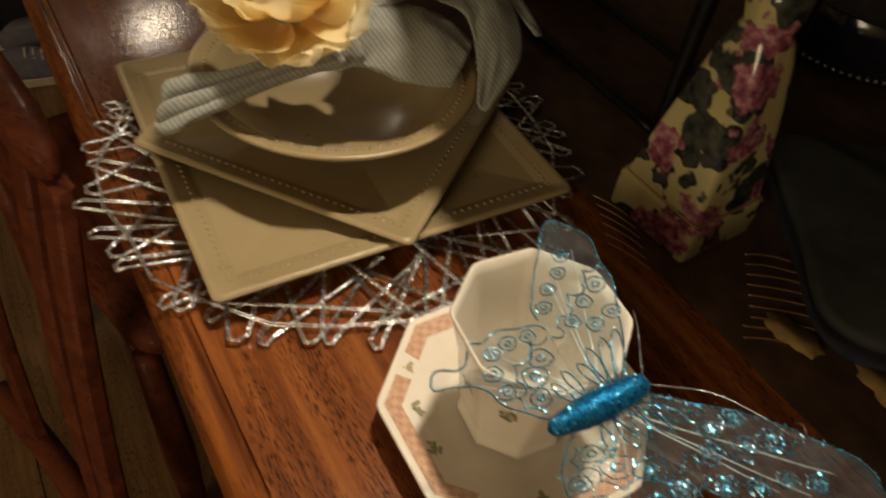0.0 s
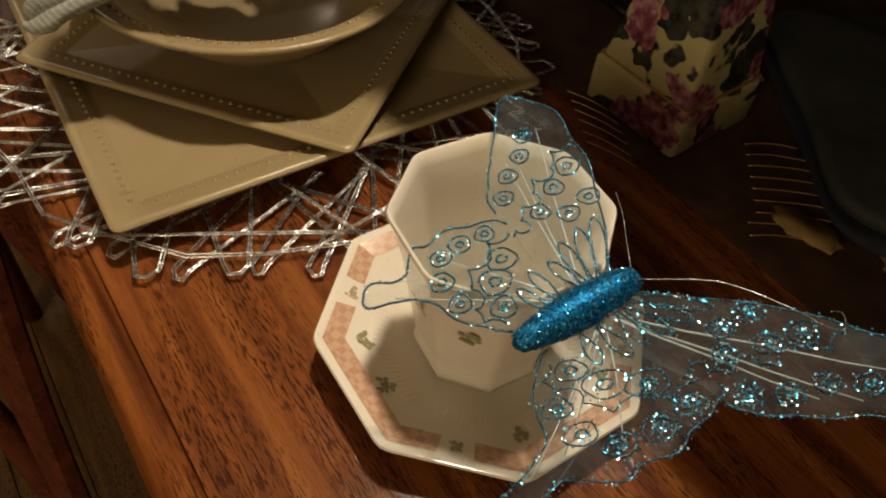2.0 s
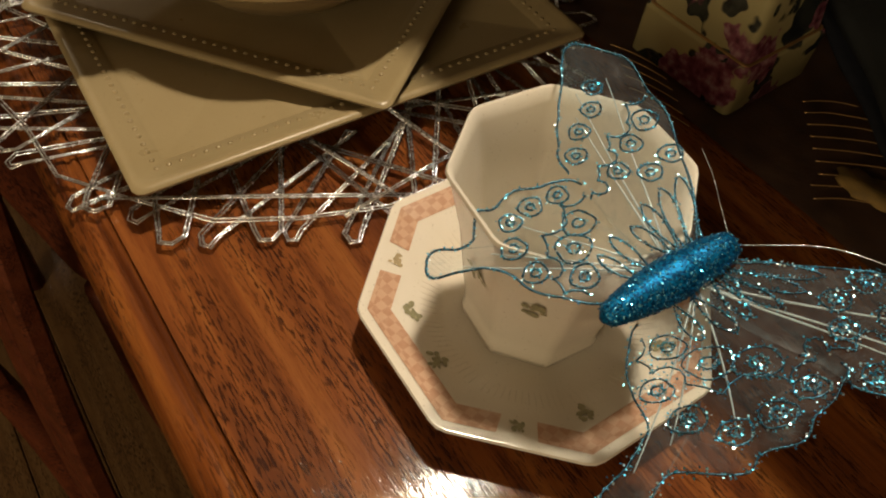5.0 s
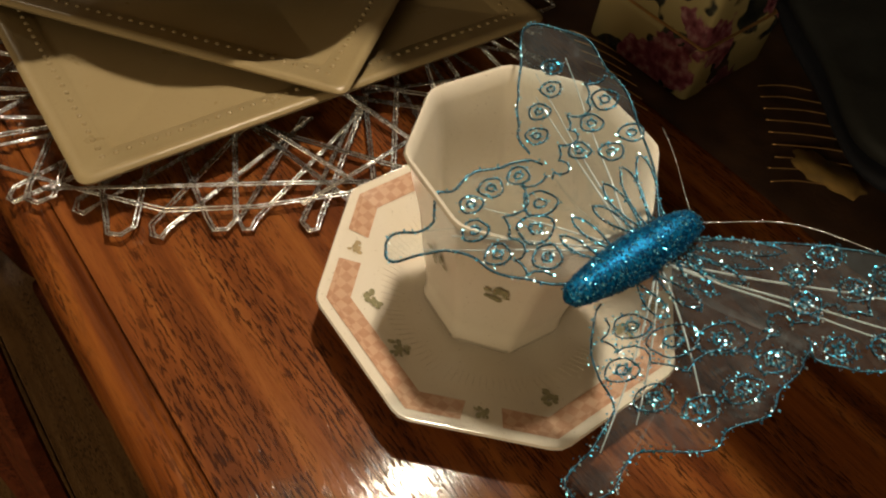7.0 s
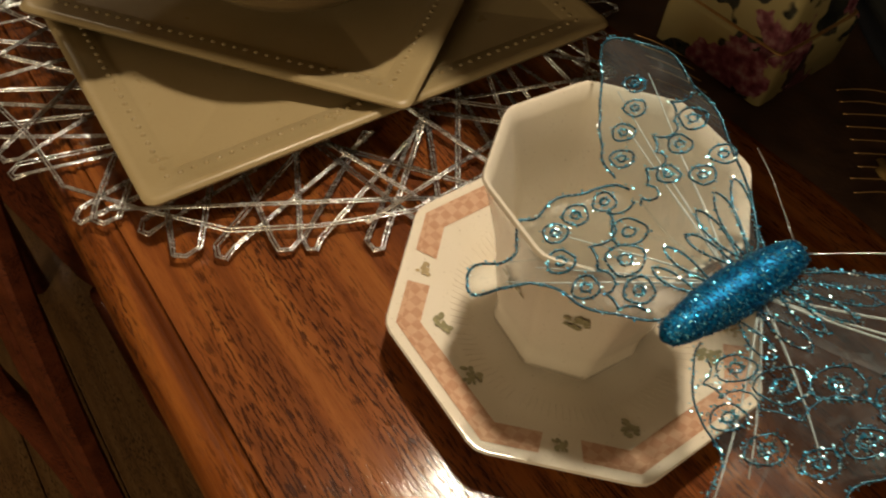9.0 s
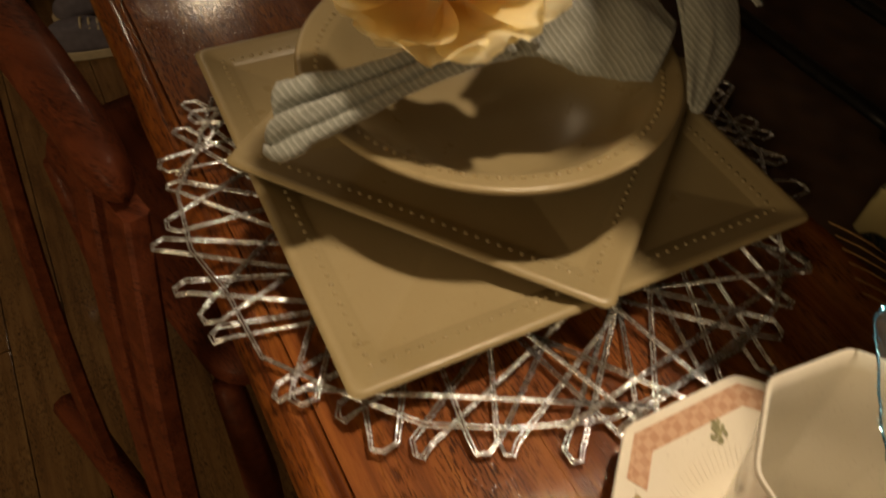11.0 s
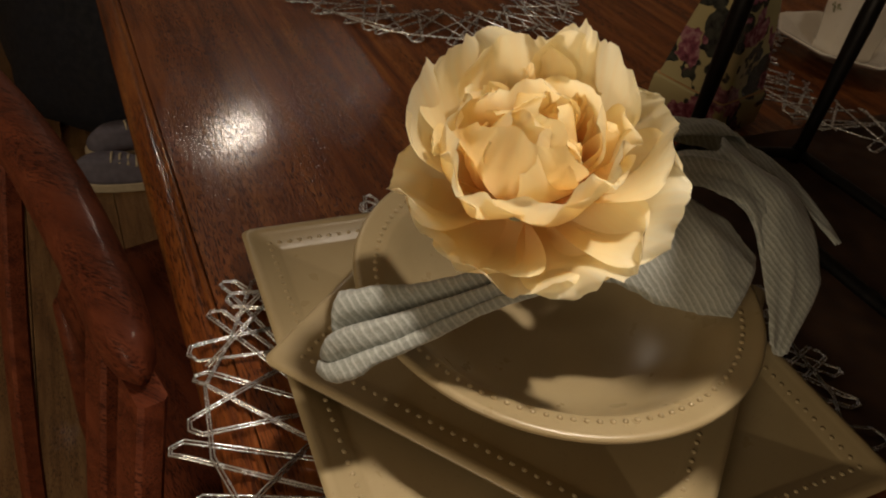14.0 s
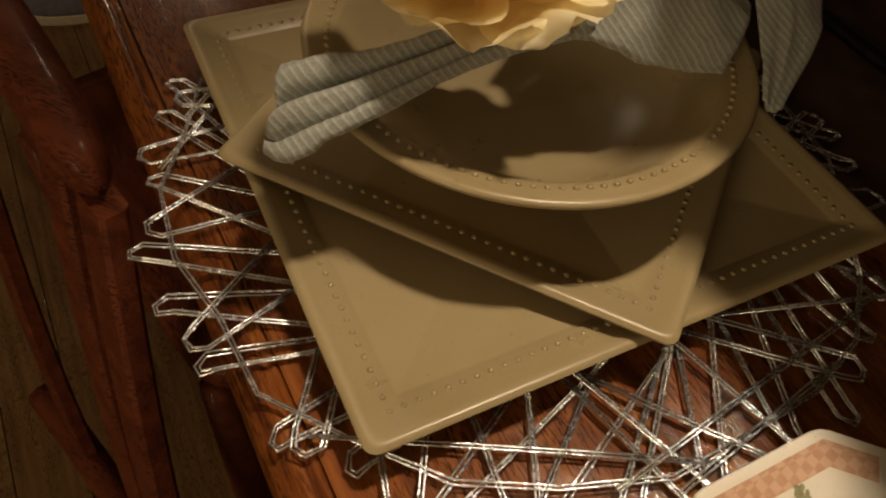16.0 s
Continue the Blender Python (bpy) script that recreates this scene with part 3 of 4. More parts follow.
    part("far_corner", cloth_sheet([
        [(0.050, 0.312, 0.866), (0.090, 0.312, 0.856), (0.127, 0.286, 0.842)],
        [(0.052, 0.325, 0.868), (0.094, 0.328, 0.854), (0.130, 0.296, 0.840)],
        [(0.050, 0.345, 0.858), (0.088, 0.346, 0.846), (0.118, 0.318, 0.836)]], 16, 12, 0.0012, 0.003, 15.0), NAPKIN, nk)


napkin()


# ---- flower ----
def petal_mesh(width, length, cup, curl, seed):
    """A cupped petal that stands on the origin and leans along +y."""
    bm = bmesh.new()
    nu, nv = 20, 14
    rows = []
    for j in range(nv + 1):
        v = j / nv
        w = width * (0.16 + 0.84 * math.sin(min(1.0, v * 1.12) * math.pi * 0.5) ** 0.9) * (1 - 0.72 * max(0, v - 0.72) ** 2 / 0.0784 * 0.55)
        row = []
        for i in range(nu + 1):
            u = 2 * i / nu - 1
            x = w * 0.5 * u
            y = length * (v - 0.13 * v * u * u)
            y += length * v * v * (0.07 * noise.noise((u * 2.6 + seed, seed, 0)) + 0.035 * noise.noise((u * 7 + seed, seed, 3)))
            lift = cup * (u * u * 0.55 * math.sin(math.pi * min(1, v * 1.05)) + (v ** 1.8) * 0.75 - 0.28 * math.sin(math.pi * v)) * length
            lift -= curl * length * max(0, v - 0.70) ** 2 * 5
            lift += 0.085 * length * v * noise.noise((u * 2.2, v * 2.2, seed)) + 0.075 * length * v ** 3 * math.sin(5 * u + seed) + 0.035 * length * v ** 4 * noise.noise((u * 6, seed, 8))
            row.append(Vector((x, y, lift)))
        rows.append(row)
    loft(bm, rows, False)
    return bm


def flower():
    fl = thing("artificial_flower", "pale yellow artificial peony with apricot heart on the napkin", "flower", pose(-0.027, 0.172, 0.879, 26, -3, 8) @ Matrix.Scale(1.05, 4))
    rnd = random.Random(21)
    # direction, lean, width, length, offset from the heart, height, cup, curl
    outer = ((166, 30, 0.066, 0.060, 0.010, 0.000, 1.0, 0.15), (138, 32, 0.058, 0.058, 0.012, 0.002, 1.0, 0.10), (112, 36, 0.050, 0.054, 0.012, 0.003, 0.9, 0.05), (86, 34, 0.032, 0.060, 0.012, 0.001, 0.8, 0.0), (56, 34, 0.058, 0.058, 0.012, 0.002, 1.1, 0.1),
             (22, 26, 0.060, 0.056, 0.012, 0.001, 0.9, 0.2), (-8, 20, 0.062, 0.062, 0.010, -0.002, 0.9, 0.3), (-40, 14, 0.060, 0.058, 0.008, -0.004, 0.8, 0.3), (-76, 16, 0.078, 0.052, 0.008, -0.006, 0.8, 0.25), (-118, 16, 0.072, 0.050, 0.008, -0.004, 0.8, 0.25), (-156, 18, 0.046, 0.054, 0.010, -0.002, 1.0, 0.3))
    middle = ((188, 52, 0.054, 0.046, 0.018, 0.006, 1.2, 0.1), (-128, 40, 0.056, 0.044, 0.014, 0.006, 1.2, 0.35), (-52, 42, 0.064, 0.044, 0.012, 0.008, 1.2, 0.35), (-14, 42, 0.054, 0.046, 0.014, 0.006, 1.2, 0.25), (48, 56, 0.046, 0.044, 0.016, 0.006, 1.2, 0.1), (102, 62, 0.046, 0.044, 0.012, 0.006, 1.1, 0.0), (150, 55, 0.034, 0.040, 0.020, 0.004, 1.0, 0.0))
    inner = ((-100, 62, 0.058, 0.034, 0.011, 0.012, 1.5, -0.1), (-15, 66, 0.052, 0.034, 0.012, 0.012, 1.4, 0.0), (70, 72, 0.046, 0.036, 0.011, 0.010, 1.4, 0.0), (155, 66, 0.046, 0.036, 0.011, 0.011, 1.4, 0.0), (230, 72, 0.046, 0.033, 0.006, 0.015, 1.6, -0.1))
    frills = tuple((rnd.uniform(0, 360), rnd.uniform(48, 78), rnd.uniform(0.008, 0.015), rnd.uniform(0.028, 0.040), rnd.uniform(0.010, 0.022), 0.006, 0.8, rnd.uniform(-0.2, 0.3)) for _ in range(14))
    for rows, mat, shake in ((outer, PETAL_OUT, 3), (middle, PETAL_OUT, 4), (inner, PETAL_OUT, 5), (frills, PETAL_IN, 6)):
        for way, lean, w, l, off, rise, cup, curl in rows:
            bm = petal_mesh(w, l, cup * rnd.uniform(0.5, 0.65), curl, rnd.uniform(0, 40))
            m = pose(0, 0, 0.004 + rise, 0, 0, way - 90 + rnd.uniform(-shake, shake)) @ pose(0, off, 0, lean, rnd.uniform(-2, 2) * shake, 0)
            part("petal", bm, mat, fl, "", True, m)
    bm = bmesh.new()
    for k in range(26):
        a, t = rnd.uniform(0, 6.28), rnd.uniform(0.15, 0.8)
        tip = Vector((math.cos(a) * 0.02 * t, math.sin(a) * 0.02 * t, 0.028 + 0.010 * rnd.random()))
        tube(bm, [Vector((0, 0, 0.004)), tip * 0.55, tip], 0.0006, 4)
        bead(bm, tip, 0.0013, 1.3)
    part("stamens", bm, PETAL_OUT, fl, "thin yellow stamens in the heart")
    bm = bmesh.new()
    loft(bm, [circle_ring(r, z, 20) for r, z in ((0.0002, -0.024), (0.010, -0.022), (0.014, -0.012), (0.013, 0.0), (0.008, 0.006), (0.0002, 0.008))], True)
    part("calyx", bm, SPRIG, fl, "green-brown calyx and ring stub")


flower()


# ---- cup and saucer ----
SAUCER_TURN = radians(25.0)


def sprig(bm, p, size, rnd, height):
    """A spray of small painted leaves on one stem that follows the surface."""
    def radius_at(x, y):
        return max(x * math.cos(SAUCER_TURN + (e + 0.5) * math.pi / 4) + y * math.sin(SAUCER_TURN + (e + 0.5) * math.pi / 4) for e in range(8)) / math.cos(math.pi / 8)
    for k in range(15):
        a = rnd.uniform(0, 6.28)
        d, t = size * rnd.uniform(0.05, 0.62), a + rnd.gauss(0, 0.9)
        la, lb = size * rnd.uniform(0.16, 0.30), size * rnd.uniform(0.11, 0.19)
        vs = []
        for q in range(8):
            w = 6.283 * q / 8
            x = p[0] + d * math.cos(a) + la * math.cos(w) * math.cos(t) - lb * math.sin(w) * math.sin(t)
            y = p[1] + d * math.sin(a) + la * math.cos(w) * math.sin(t) + lb * math.sin(w) * math.cos(t)
            r = radius_at(x, y)
            vs.append(bm.verts.new((x, y, height(r) + 0.0004 + 0.00002 * k)))
        bm.faces.new(vs)


def saucer(m, label, detail=True):
    sc = thing("octagonal_saucer", label, "saucer", m, "porcelain saucers")
    t = SAUCER_TURN
    prof = [(0.0002, 0.0012), (0.0376, 0.0012), (0.0392, 0.0), (0.0418, 0.0012), (0.0585, 0.0085), (0.0773, 0.0160), (0.0846, 0.0195), (0.0857, 0.0207), (0.0851, 0.0219), (0.0834, 0.0220), (0.0810, 0.0212), (0.0695, 0.0182), (0.0627, 0.0150), (0.0491, 0.0070), (0.0376, 0.0044), (0.0313, 0.0042), (0.0298, 0.0050), (0.0277, 0.0042), (0.0002, 0.0040)]
    bm = bmesh.new()
    loft(bm, [oct_ring(r, z, t, 0.07 + 0.12 * max(0, 1 - r / 0.06)) for r, z in prof], True)
    crease(part("dish", bm, PORCELAIN, sc), 55)
    if not detail:
        return sc
    rnd = random.Random(4)

    def zat(r):
        pts = ((0.0376, 0.0044), (0.0491, 0.0070), (0.0627, 0.0150), (0.0695, 0.0182), (0.0810, 0.0212))
        return float(np.interp(r, [a for a, b in pts], [b for a, b in pts]))

    lo, hi = 0.0698, 0.0804
    for k in range(8):
        a0, a1 = t + k * math.pi / 4, t + (k + 1) * math.pi / 4
        p0, p1 = Vector((math.cos(a0), math.sin(a0), 0)), Vector((math.cos(a1), math.sin(a1), 0))
        spans = [(0.0, 0.36), (0.64, 1.0)] if k % 2 else [(0.0, 1.0)]
        for s0, s1 in spans:
            bm = bmesh.new()
            inner = [p0.lerp(p1, s0 + (s1 - s0) * i / 8) * lo + Vector((0, 0, zat(lo) + 0.00035)) for i in range(9)]
            outer = [p0.lerp(p1, s0 + (s1 - s0) * i / 8) * hi + Vector((0, 0, zat(hi) + 0.00035)) for i in range(9)]
            loft(bm, [inner, outer], False)
            part("painted_band", bm, BAND, sc, "pink basket-weave painted band", False)
        if k % 2:
            mid = p0.lerp(p1, 0.5) * ((lo + hi) / 2 - 0.0004)
            bm = bmesh.new()
            sprig(bm, mid, 0.0056, rnd, zat)
            tagged(part("painted_sprig", bm, SPRIG if k % 4 == 1 else SPRIG_RED, sc, "small painted flower sprig", False), kind="stuff")
    bm = bmesh.new()
    for k in range(112):
        w = 2 * math.pi * k / 112
        tube(bm, [Vector((r * math.cos(w), r * math.sin(w), zat(r / f) + 0.0001)) for f in (max(math.cos((w - t) % (math.pi / 4) - math.pi / 8) ** -1 * math.cos(math.pi / 8), 0.92),) for r in (0.0455, 0.0490, 0.0525, 0.0555)], lambda q: 0.00013 * math.sin(math.pi * (0.12 + 0.76 * q)), 4)
    part("fluting", bm, PORCELAIN, sc, "fine raised flutes round the well")
    for a in (130, 205, 232, 300, 350, 40):
        w = radians(a)
        bm = bmesh.new()
        sprig(bm, (0.0600 * math.cos(w), 0.0600 * math.sin(w)), 0.0072, rnd, zat)
        tagged(part("painted_sprig", bm, SPRIG, sc, "small painted flower sprig", False), kind="stuff")
    return sc


def cup(m, label):
    cp = thing("octagonal_cup", label, "cup", m, "porcelain cups")
    t = SAUCER_TURN - radians(5)
    prof = [(0.0002, 0.0025), (0.0320, 0.0025), (0.0335, 0.0), (0.0355, 0.001), (0.0362, 0.006), (0.0352, 0.011), (0.0362, 0.020), (0.0392, 0.040), (0.0430, 0.068), (0.0488, 0.0945), (0.0511, 0.1012), (0.0519, 0.1030), (0.0512, 0.1042), (0.0496, 0.1036), (0.0472, 0.0960), (0.0412, 0.0680), (0.0370, 0.0400), (0.0330, 0.0170), (0.0240, 0.0095), (0.0002, 0.0085)]
    bm = bmesh.new()
    loft(bm, [oct_ring(r, z, t, 0.10 + 0.1 * max(0, 1 - r / 0.035)) for r, z in prof], True)
    crease(part("vessel", bm, PORCELAIN, cp), 55)
    rnd = random.Random(9)
    for k in (3, 4, 5):
        a = t + (k + 0.5) * math.pi / 4
        bm = bmesh.new()
        stem = bm.verts.new((0, 0, 0))
        for i in range(14):
            w, ln, wd = rnd.uniform(0, 6.28), rnd.uniform(0.003, 0.008), rnd.uniform(0.0012, 0.0024)
            c = Vector((math.cos(w), math.sin(w), 0))
            n = Vector((-c.y, c.x, 0))
            bm.faces.new([stem] + [bm.verts.new(c * ln * f + n * wd * g + Vector((0, 0, 0.00004 * i))) for f, g in ((0.45, -0.15), (0.7, -1), (0.95, -0.6), (1.05, 0), (0.95, 0.6), (0.7, 1), (0.45, 0.15))])
        r = 0.0412 * math.cos(math.pi / 8) + 0.0006
        m2 = Matrix.Rotation(a, 4, "Z") @ Matrix.Translation((r, 0, 0.055)) @ Matrix.Rotation(radians(98.5), 4, "Y") @ Matrix.Rotation(math.pi / 2, 4, "Z")
        part("painted_sprig", bm, SPRIG, cp, "small painted flower sprig", False, m2)
    return cp


saucer(pose(0.1958, 0.0061, T + 0.0005) @ Matrix.Scale(0.976, 4), "octagonal ivory porcelain saucer with pink basket-weave border")
cup(pose(0.1945, 0.0075, T + 0.0046) @ Matrix.Diagonal((0.945, 0.945, 0.895, 1)), "octagonal ivory porcelain cup standing in its saucer")
saucer(pose(0.165, 0.865, T + 0.010), "ivory porcelain saucer across the table", False)
cup(pose(0.165, 0.865, T + 0.0143), "ivory porcelain cup across the table")


# ---- butterfly ----
def butterfly():
    a_dir = Vector((0.6989, 0.6954, 0.1672)).normalized()
    nz = Vector((-0.1410, -0.0953, 0.9854))
    nz = (nz - a_dir * nz.dot(a_dir)).normalized()
    b_dir = nz.cross(a_dir)
    m = Matrix(((a_dir.x, b_dir.x, nz.x, 0.2306), (a_dir.y, b_dir.y, nz.y, -0.0406), (a_dir.z, b_dir.z, nz.z, 0.8529), (0, 0, 0, 1))) @ Matrix.Scale(0.973, 4)
    bf = thing("glitter_butterfly", "clear film butterfly with blue glitter lines resting on the cup", "butterfly", m)
    rnd = random.Random(33)
    fore = [(17, 3), (26, 16), (35, 31), (47, 55), (51, 73), (54, 91), (48, 103), (39, 110), (30, 102), (22, 91), (14, 82), (8, 73), (3, 66), (1, 57), (2, 48), (0, 26), (3, 5)]
    hind = [(5, 4), (1, 26), (2, 50), (-6, 56), (-14, 58), (-22, 61), (-30, 58), (-36, 60), (-44, 51), (-50, 50), (-57, 54), (-63, 51), (-63, 45), (-54, 42), (-47, 39), (-41, 34), (-38, 24), (-31, 15), (-19, 6)]
    fore_rings = [(33, 86, 4.2), (26, 77, 4.0), (16, 71, 4.2), (8, 62, 4.2), (40, 62, 5.2), (29, 56, 4.4), (17, 48, 4.2), (26, 41, 4.6), (38, 44, 4.8)]
    hind_rings = [(-8, 51, 4.0), (-19, 52, 4.4), (-29, 50, 4.2), (-9, 37, 6.0), (-17, 29, 6.4), (-33, 28, 4.4), (-34, 40, 4.6), (-20, 18, 5.0)]
    fore_arc = [(48, 70), (38, 71), (33, 62), (22, 62), (20, 54), (10, 52), (8, 44), (0, 44)]
    hind_arc = [(0, 44), (-10, 46), (-12, 40), (-24, 37), (-25, 26), (-30, 20), (-24, 12)]
    fore_loops = [(15, 8, 24, 33, 4.0), (13, 10, 14, 31, 3.6), (17, 6, 33, 34, 4.2), (10, 9, 5, 26, 3.4)]
    hind_loops = [(0, 8, -4, 26, 3.2), (-6, 7, -12, 22, 3.0)]

    def warp(p, rings_seed):
        x, y = p
        return Vector((x / 1000, y / 1000, 0.004 * (y / 100) ** 2 + 0.0012 * noise.noise((x * 0.05, y * 0.05, rings_seed))))

    def flakes(bm, p, count, spread, size=0.00042):
        for _ in range(count):
            q = p + Vector((rnd.gauss(0, spread), rnd.gauss(0, spread), abs(rnd.gauss(0.0005, 0.0002))))
            nrm = Vector((rnd.gauss(0, 0.4), rnd.gauss(0, 0.4), 1)).normalized()
            s = nrm.orthogonal().normalized()
            u = nrm.cross(s)
            r = size * rnd.uniform(0.6, 1.3)
            bm.faces.new([bm.verts.new(q + r * (math.cos(w) * s + math.sin(w) * u)) for w in (0, 1.26, 2.51, 3.77, 5.03)])

    def wing(name, outline, rings, arc, loops, side, turn, seed, label, first, last):
        def put(p):
            if side < 0 and name == "hindwing":
                p = (p[0] + 16 * (p[0] + 63) / 65 * p[1] / 50, p[1])
            v = warp(p, seed)
            c, s = math.cos(radians(turn)), math.sin(radians(turn))
            x, y = v.x * c + v.y * s, -v.x * s + v.y * c
            return Vector((x, side * y, v.z + (0.0 if side > 0 else 0.0006 + 0.19 * abs(y))))
        edge = [Vector((x, y, 0)) for x, y in outline]
        line2 = ring_spline(edge, 5)
        mid = Vector(sum((p for p in edge), Vector()) / len(edge))
        for i, p in enumerate(line2):
            p += (p - mid).normalized() * (0.9 * abs(math.sin(i * 0.42 + seed)) - 0.4) * (1 if first * 5 < i < last * 5 else 0)
        bm = bmesh.new()
        c = Vector(sum((p for p in edge), Vector()) / len(edge))
        layers = []
        for k in range(8):
            f = 1 - k / 7.6
            layers.append([put(((p.x - c.x) * f + c.x, (p.y - c.y) * f + c.y)) for p in line2])
        loft(bm, layers, True)
        bm.faces.new([v for v in list(bm.verts)[-len(line2):]])
        bmesh.ops.solidify(bm, geom=bm.faces[:], thickness=0.0002)
        w = part(name, bm, FILM, bf, label)
        lines = bmesh.new()
        fl = bmesh.new()

        def draw(pts, closed, r=0.00042):
            tube(lines, [p + Vector((0, 0, 0.0003)) for p in pts], lambda q: r * (1.12 if side > 0 else 0.75), 5, closed)
            for p in pts:
                flakes(fl, p, 2 if side > 0 else 3, 0.0005 if side > 0 else 0.0007, 0.0004 if side > 0 else 0.00036)
        draw([put((p.x, p.y)) for p in line2[first * 5:last * 5 + 1]], False, 0.00045)
        for x, y, r in rings:
            for q, rr in ((1.0, r), (0.36, r)):
                draw([put((x + rr * q * (1 + 0.12 * math.sin(3 * w2 + x)) * math.cos(w2), y + rr * q * 0.9 * math.sin(w2))) for w2 in (2 * math.pi * k / 18 for k in range(18))], True, 0.0004)
        if arc:
            pts = [(p.x + 1.3 * math.sin(i * 1.1), p.y + 1.3 * math.cos(i * 1.1)) for i, p in enumerate(spline([(x, y, 0) for x, y in arc], 6))]
            draw([put(p) for p in pts], False, 0.0004)
        for x0, y0, x1, y1, wd in loops:
            d = Vector((x1 - x0, y1 - y0, 0))
            s = Vector((-d.y, d.x, 0)).normalized()
            pts = []
            for k in range(30):
                t = k / 30
                f = 1 - abs(2 * t - 1)
                sgn = 1 if t < 0.5 else -1
                p = Vector((x0, y0, 0)) + d * f + s * sgn * wd * math.sin(math.pi * min(1, f)) ** 0.7 * (0.4 + 0.6 * f)
                pts.append(put((p.x, p.y)))
            draw(pts, True, 0.00038)
        part("glitter_line", lines, GLITTER, w, "blue glitter outline, rings and veins")
        tagged(part("glitter", fl, FLAKE, w, "loose cyan glitter flakes", False), kind="stuff")
        ribs = bmesh.new()
        for f in (0.25, 0.5, 0.75):
            far = edge[int(len(edge) * (0.28 + 0.4 * f))]
            tube(ribs, [put((6 + (far.x - 6) * q, 4 + (far.y - 4) * q)) + Vector((0, 0, -0.0004)) for q in np.linspace(0.05, 0.85, 8)], lambda q: 0.0005 * (1 - 0.6 * q), 5)
        part("wing_rib", ribs, FILM_RIB, w, "pale translucent wing ribs")

    wing("forewing", fore, fore_rings, fore_arc, fore_loops, 1, 0, 1.0, "", 0, 13)
    wing("hindwing", hind, hind_rings, hind_arc, hind_loops, 1, 0, 2.0, "", 2, 18)
    wing("forewing", fore, fore_rings, fore_arc, fore_loops, -1, 13.5, 3.0, "", 0, 13)
    wing("hindwing", hind, hind_rings, hind_arc, hind_loops, -1, 0, 4.0, "", 2, 18)

    bm = bmesh.new()
    rings = []
    for s in np.linspace(0, 1, 26):
        x = -0.0275 + 0.0545 * s
        r = 0.0085 * (math.sin(math.pi * (0.07 + 0.86 * s)) ** 0.55) * (0.82 + 0.18 * s) * (1 - 0.10 * math.exp(-((s - 0.68) / 0.05) ** 2))
        if s in (0.0, 1.0):
            r = 0.0012
        rings.append([Vector((x, r * math.cos(w) * (1 + 0.02 * rnd.uniform(-1, 1)), 0.0050 + 0.95 * r * math.sin(w) * (1 + 0.02 * rnd.uniform(-1, 1)))) for w in (2 * math.pi * k / 22 for k in range(22))])
    loft(bm, rings, True, True)
    body = part("body", bm, BODY_GLITTER, bf, "blue glitter-coated body")
    bm = bmesh.new()
    for _ in range(1700):
        s, w = rnd.uniform(0.02, 0.98), rnd.uniform(-0.4, 3.6)
        r = 0.0086 * (math.sin(math.pi * (0.07 + 0.86 * s)) ** 0.55) * (0.82 + 0.18 * s)
        p = Vector((-0.0275 + 0.0545 * s, r * math.cos(w), 0.0050 + 0.95 * r * math.sin(w)))
        nrm = (Vector((0, math.cos(w), math.sin(w))) + Vector((rnd.gauss(0, 0.45), rnd.gauss(0, 0.45), rnd.gauss(0, 0.45)))).normalized()
        q = nrm.orthogonal().normalized()
        u = nrm.cross(q)
        rr = rnd.uniform(0.00020, 0.00040)
        bm.faces.new([bm.verts.new(p + nrm * 0.00015 + rr * (math.cos(k) * q + math.sin(k) * u)) for k in (0, 1.26, 2.51, 3.77, 5.03)])
    tagged(part("glitter", bm, BODY_FLAKE, body, "fine blue glitter on the body", False), kind="stuff")
    for pts in ([(0.026, 0.003, 0.007), (0.033, 0.014, 0.006), (0.041, 0.026, 0.004), (0.047, 0.038, 0.003)],
                [(0.026, -0.002, 0.006), (0.046, -0.020, 0.010), (0.058, -0.040, 0.010), (0.064, -0.052, 0.008), (0.069, -0.056, 0.007), (0.071, -0.052, 0.010), (0.067, -0.050, 0.012)]):
        bm = bmesh.new()
        tube(bm, spline(pts, 8), 0.0002, 5)
        part("antenna", bm, WIRE, bf, "thin curled wire antenna")


FILM_RIB = plain("milky_wing_rib", (0.55, 0.62, 0.64), 0.3, 0, 0.1, 200)
BODY_FLAKE = glitter("deep_blue_flake", (0.0, 0.14, 0.36), (0.25, 0.75, 1.0), 0.22, 2500)
butterfly()


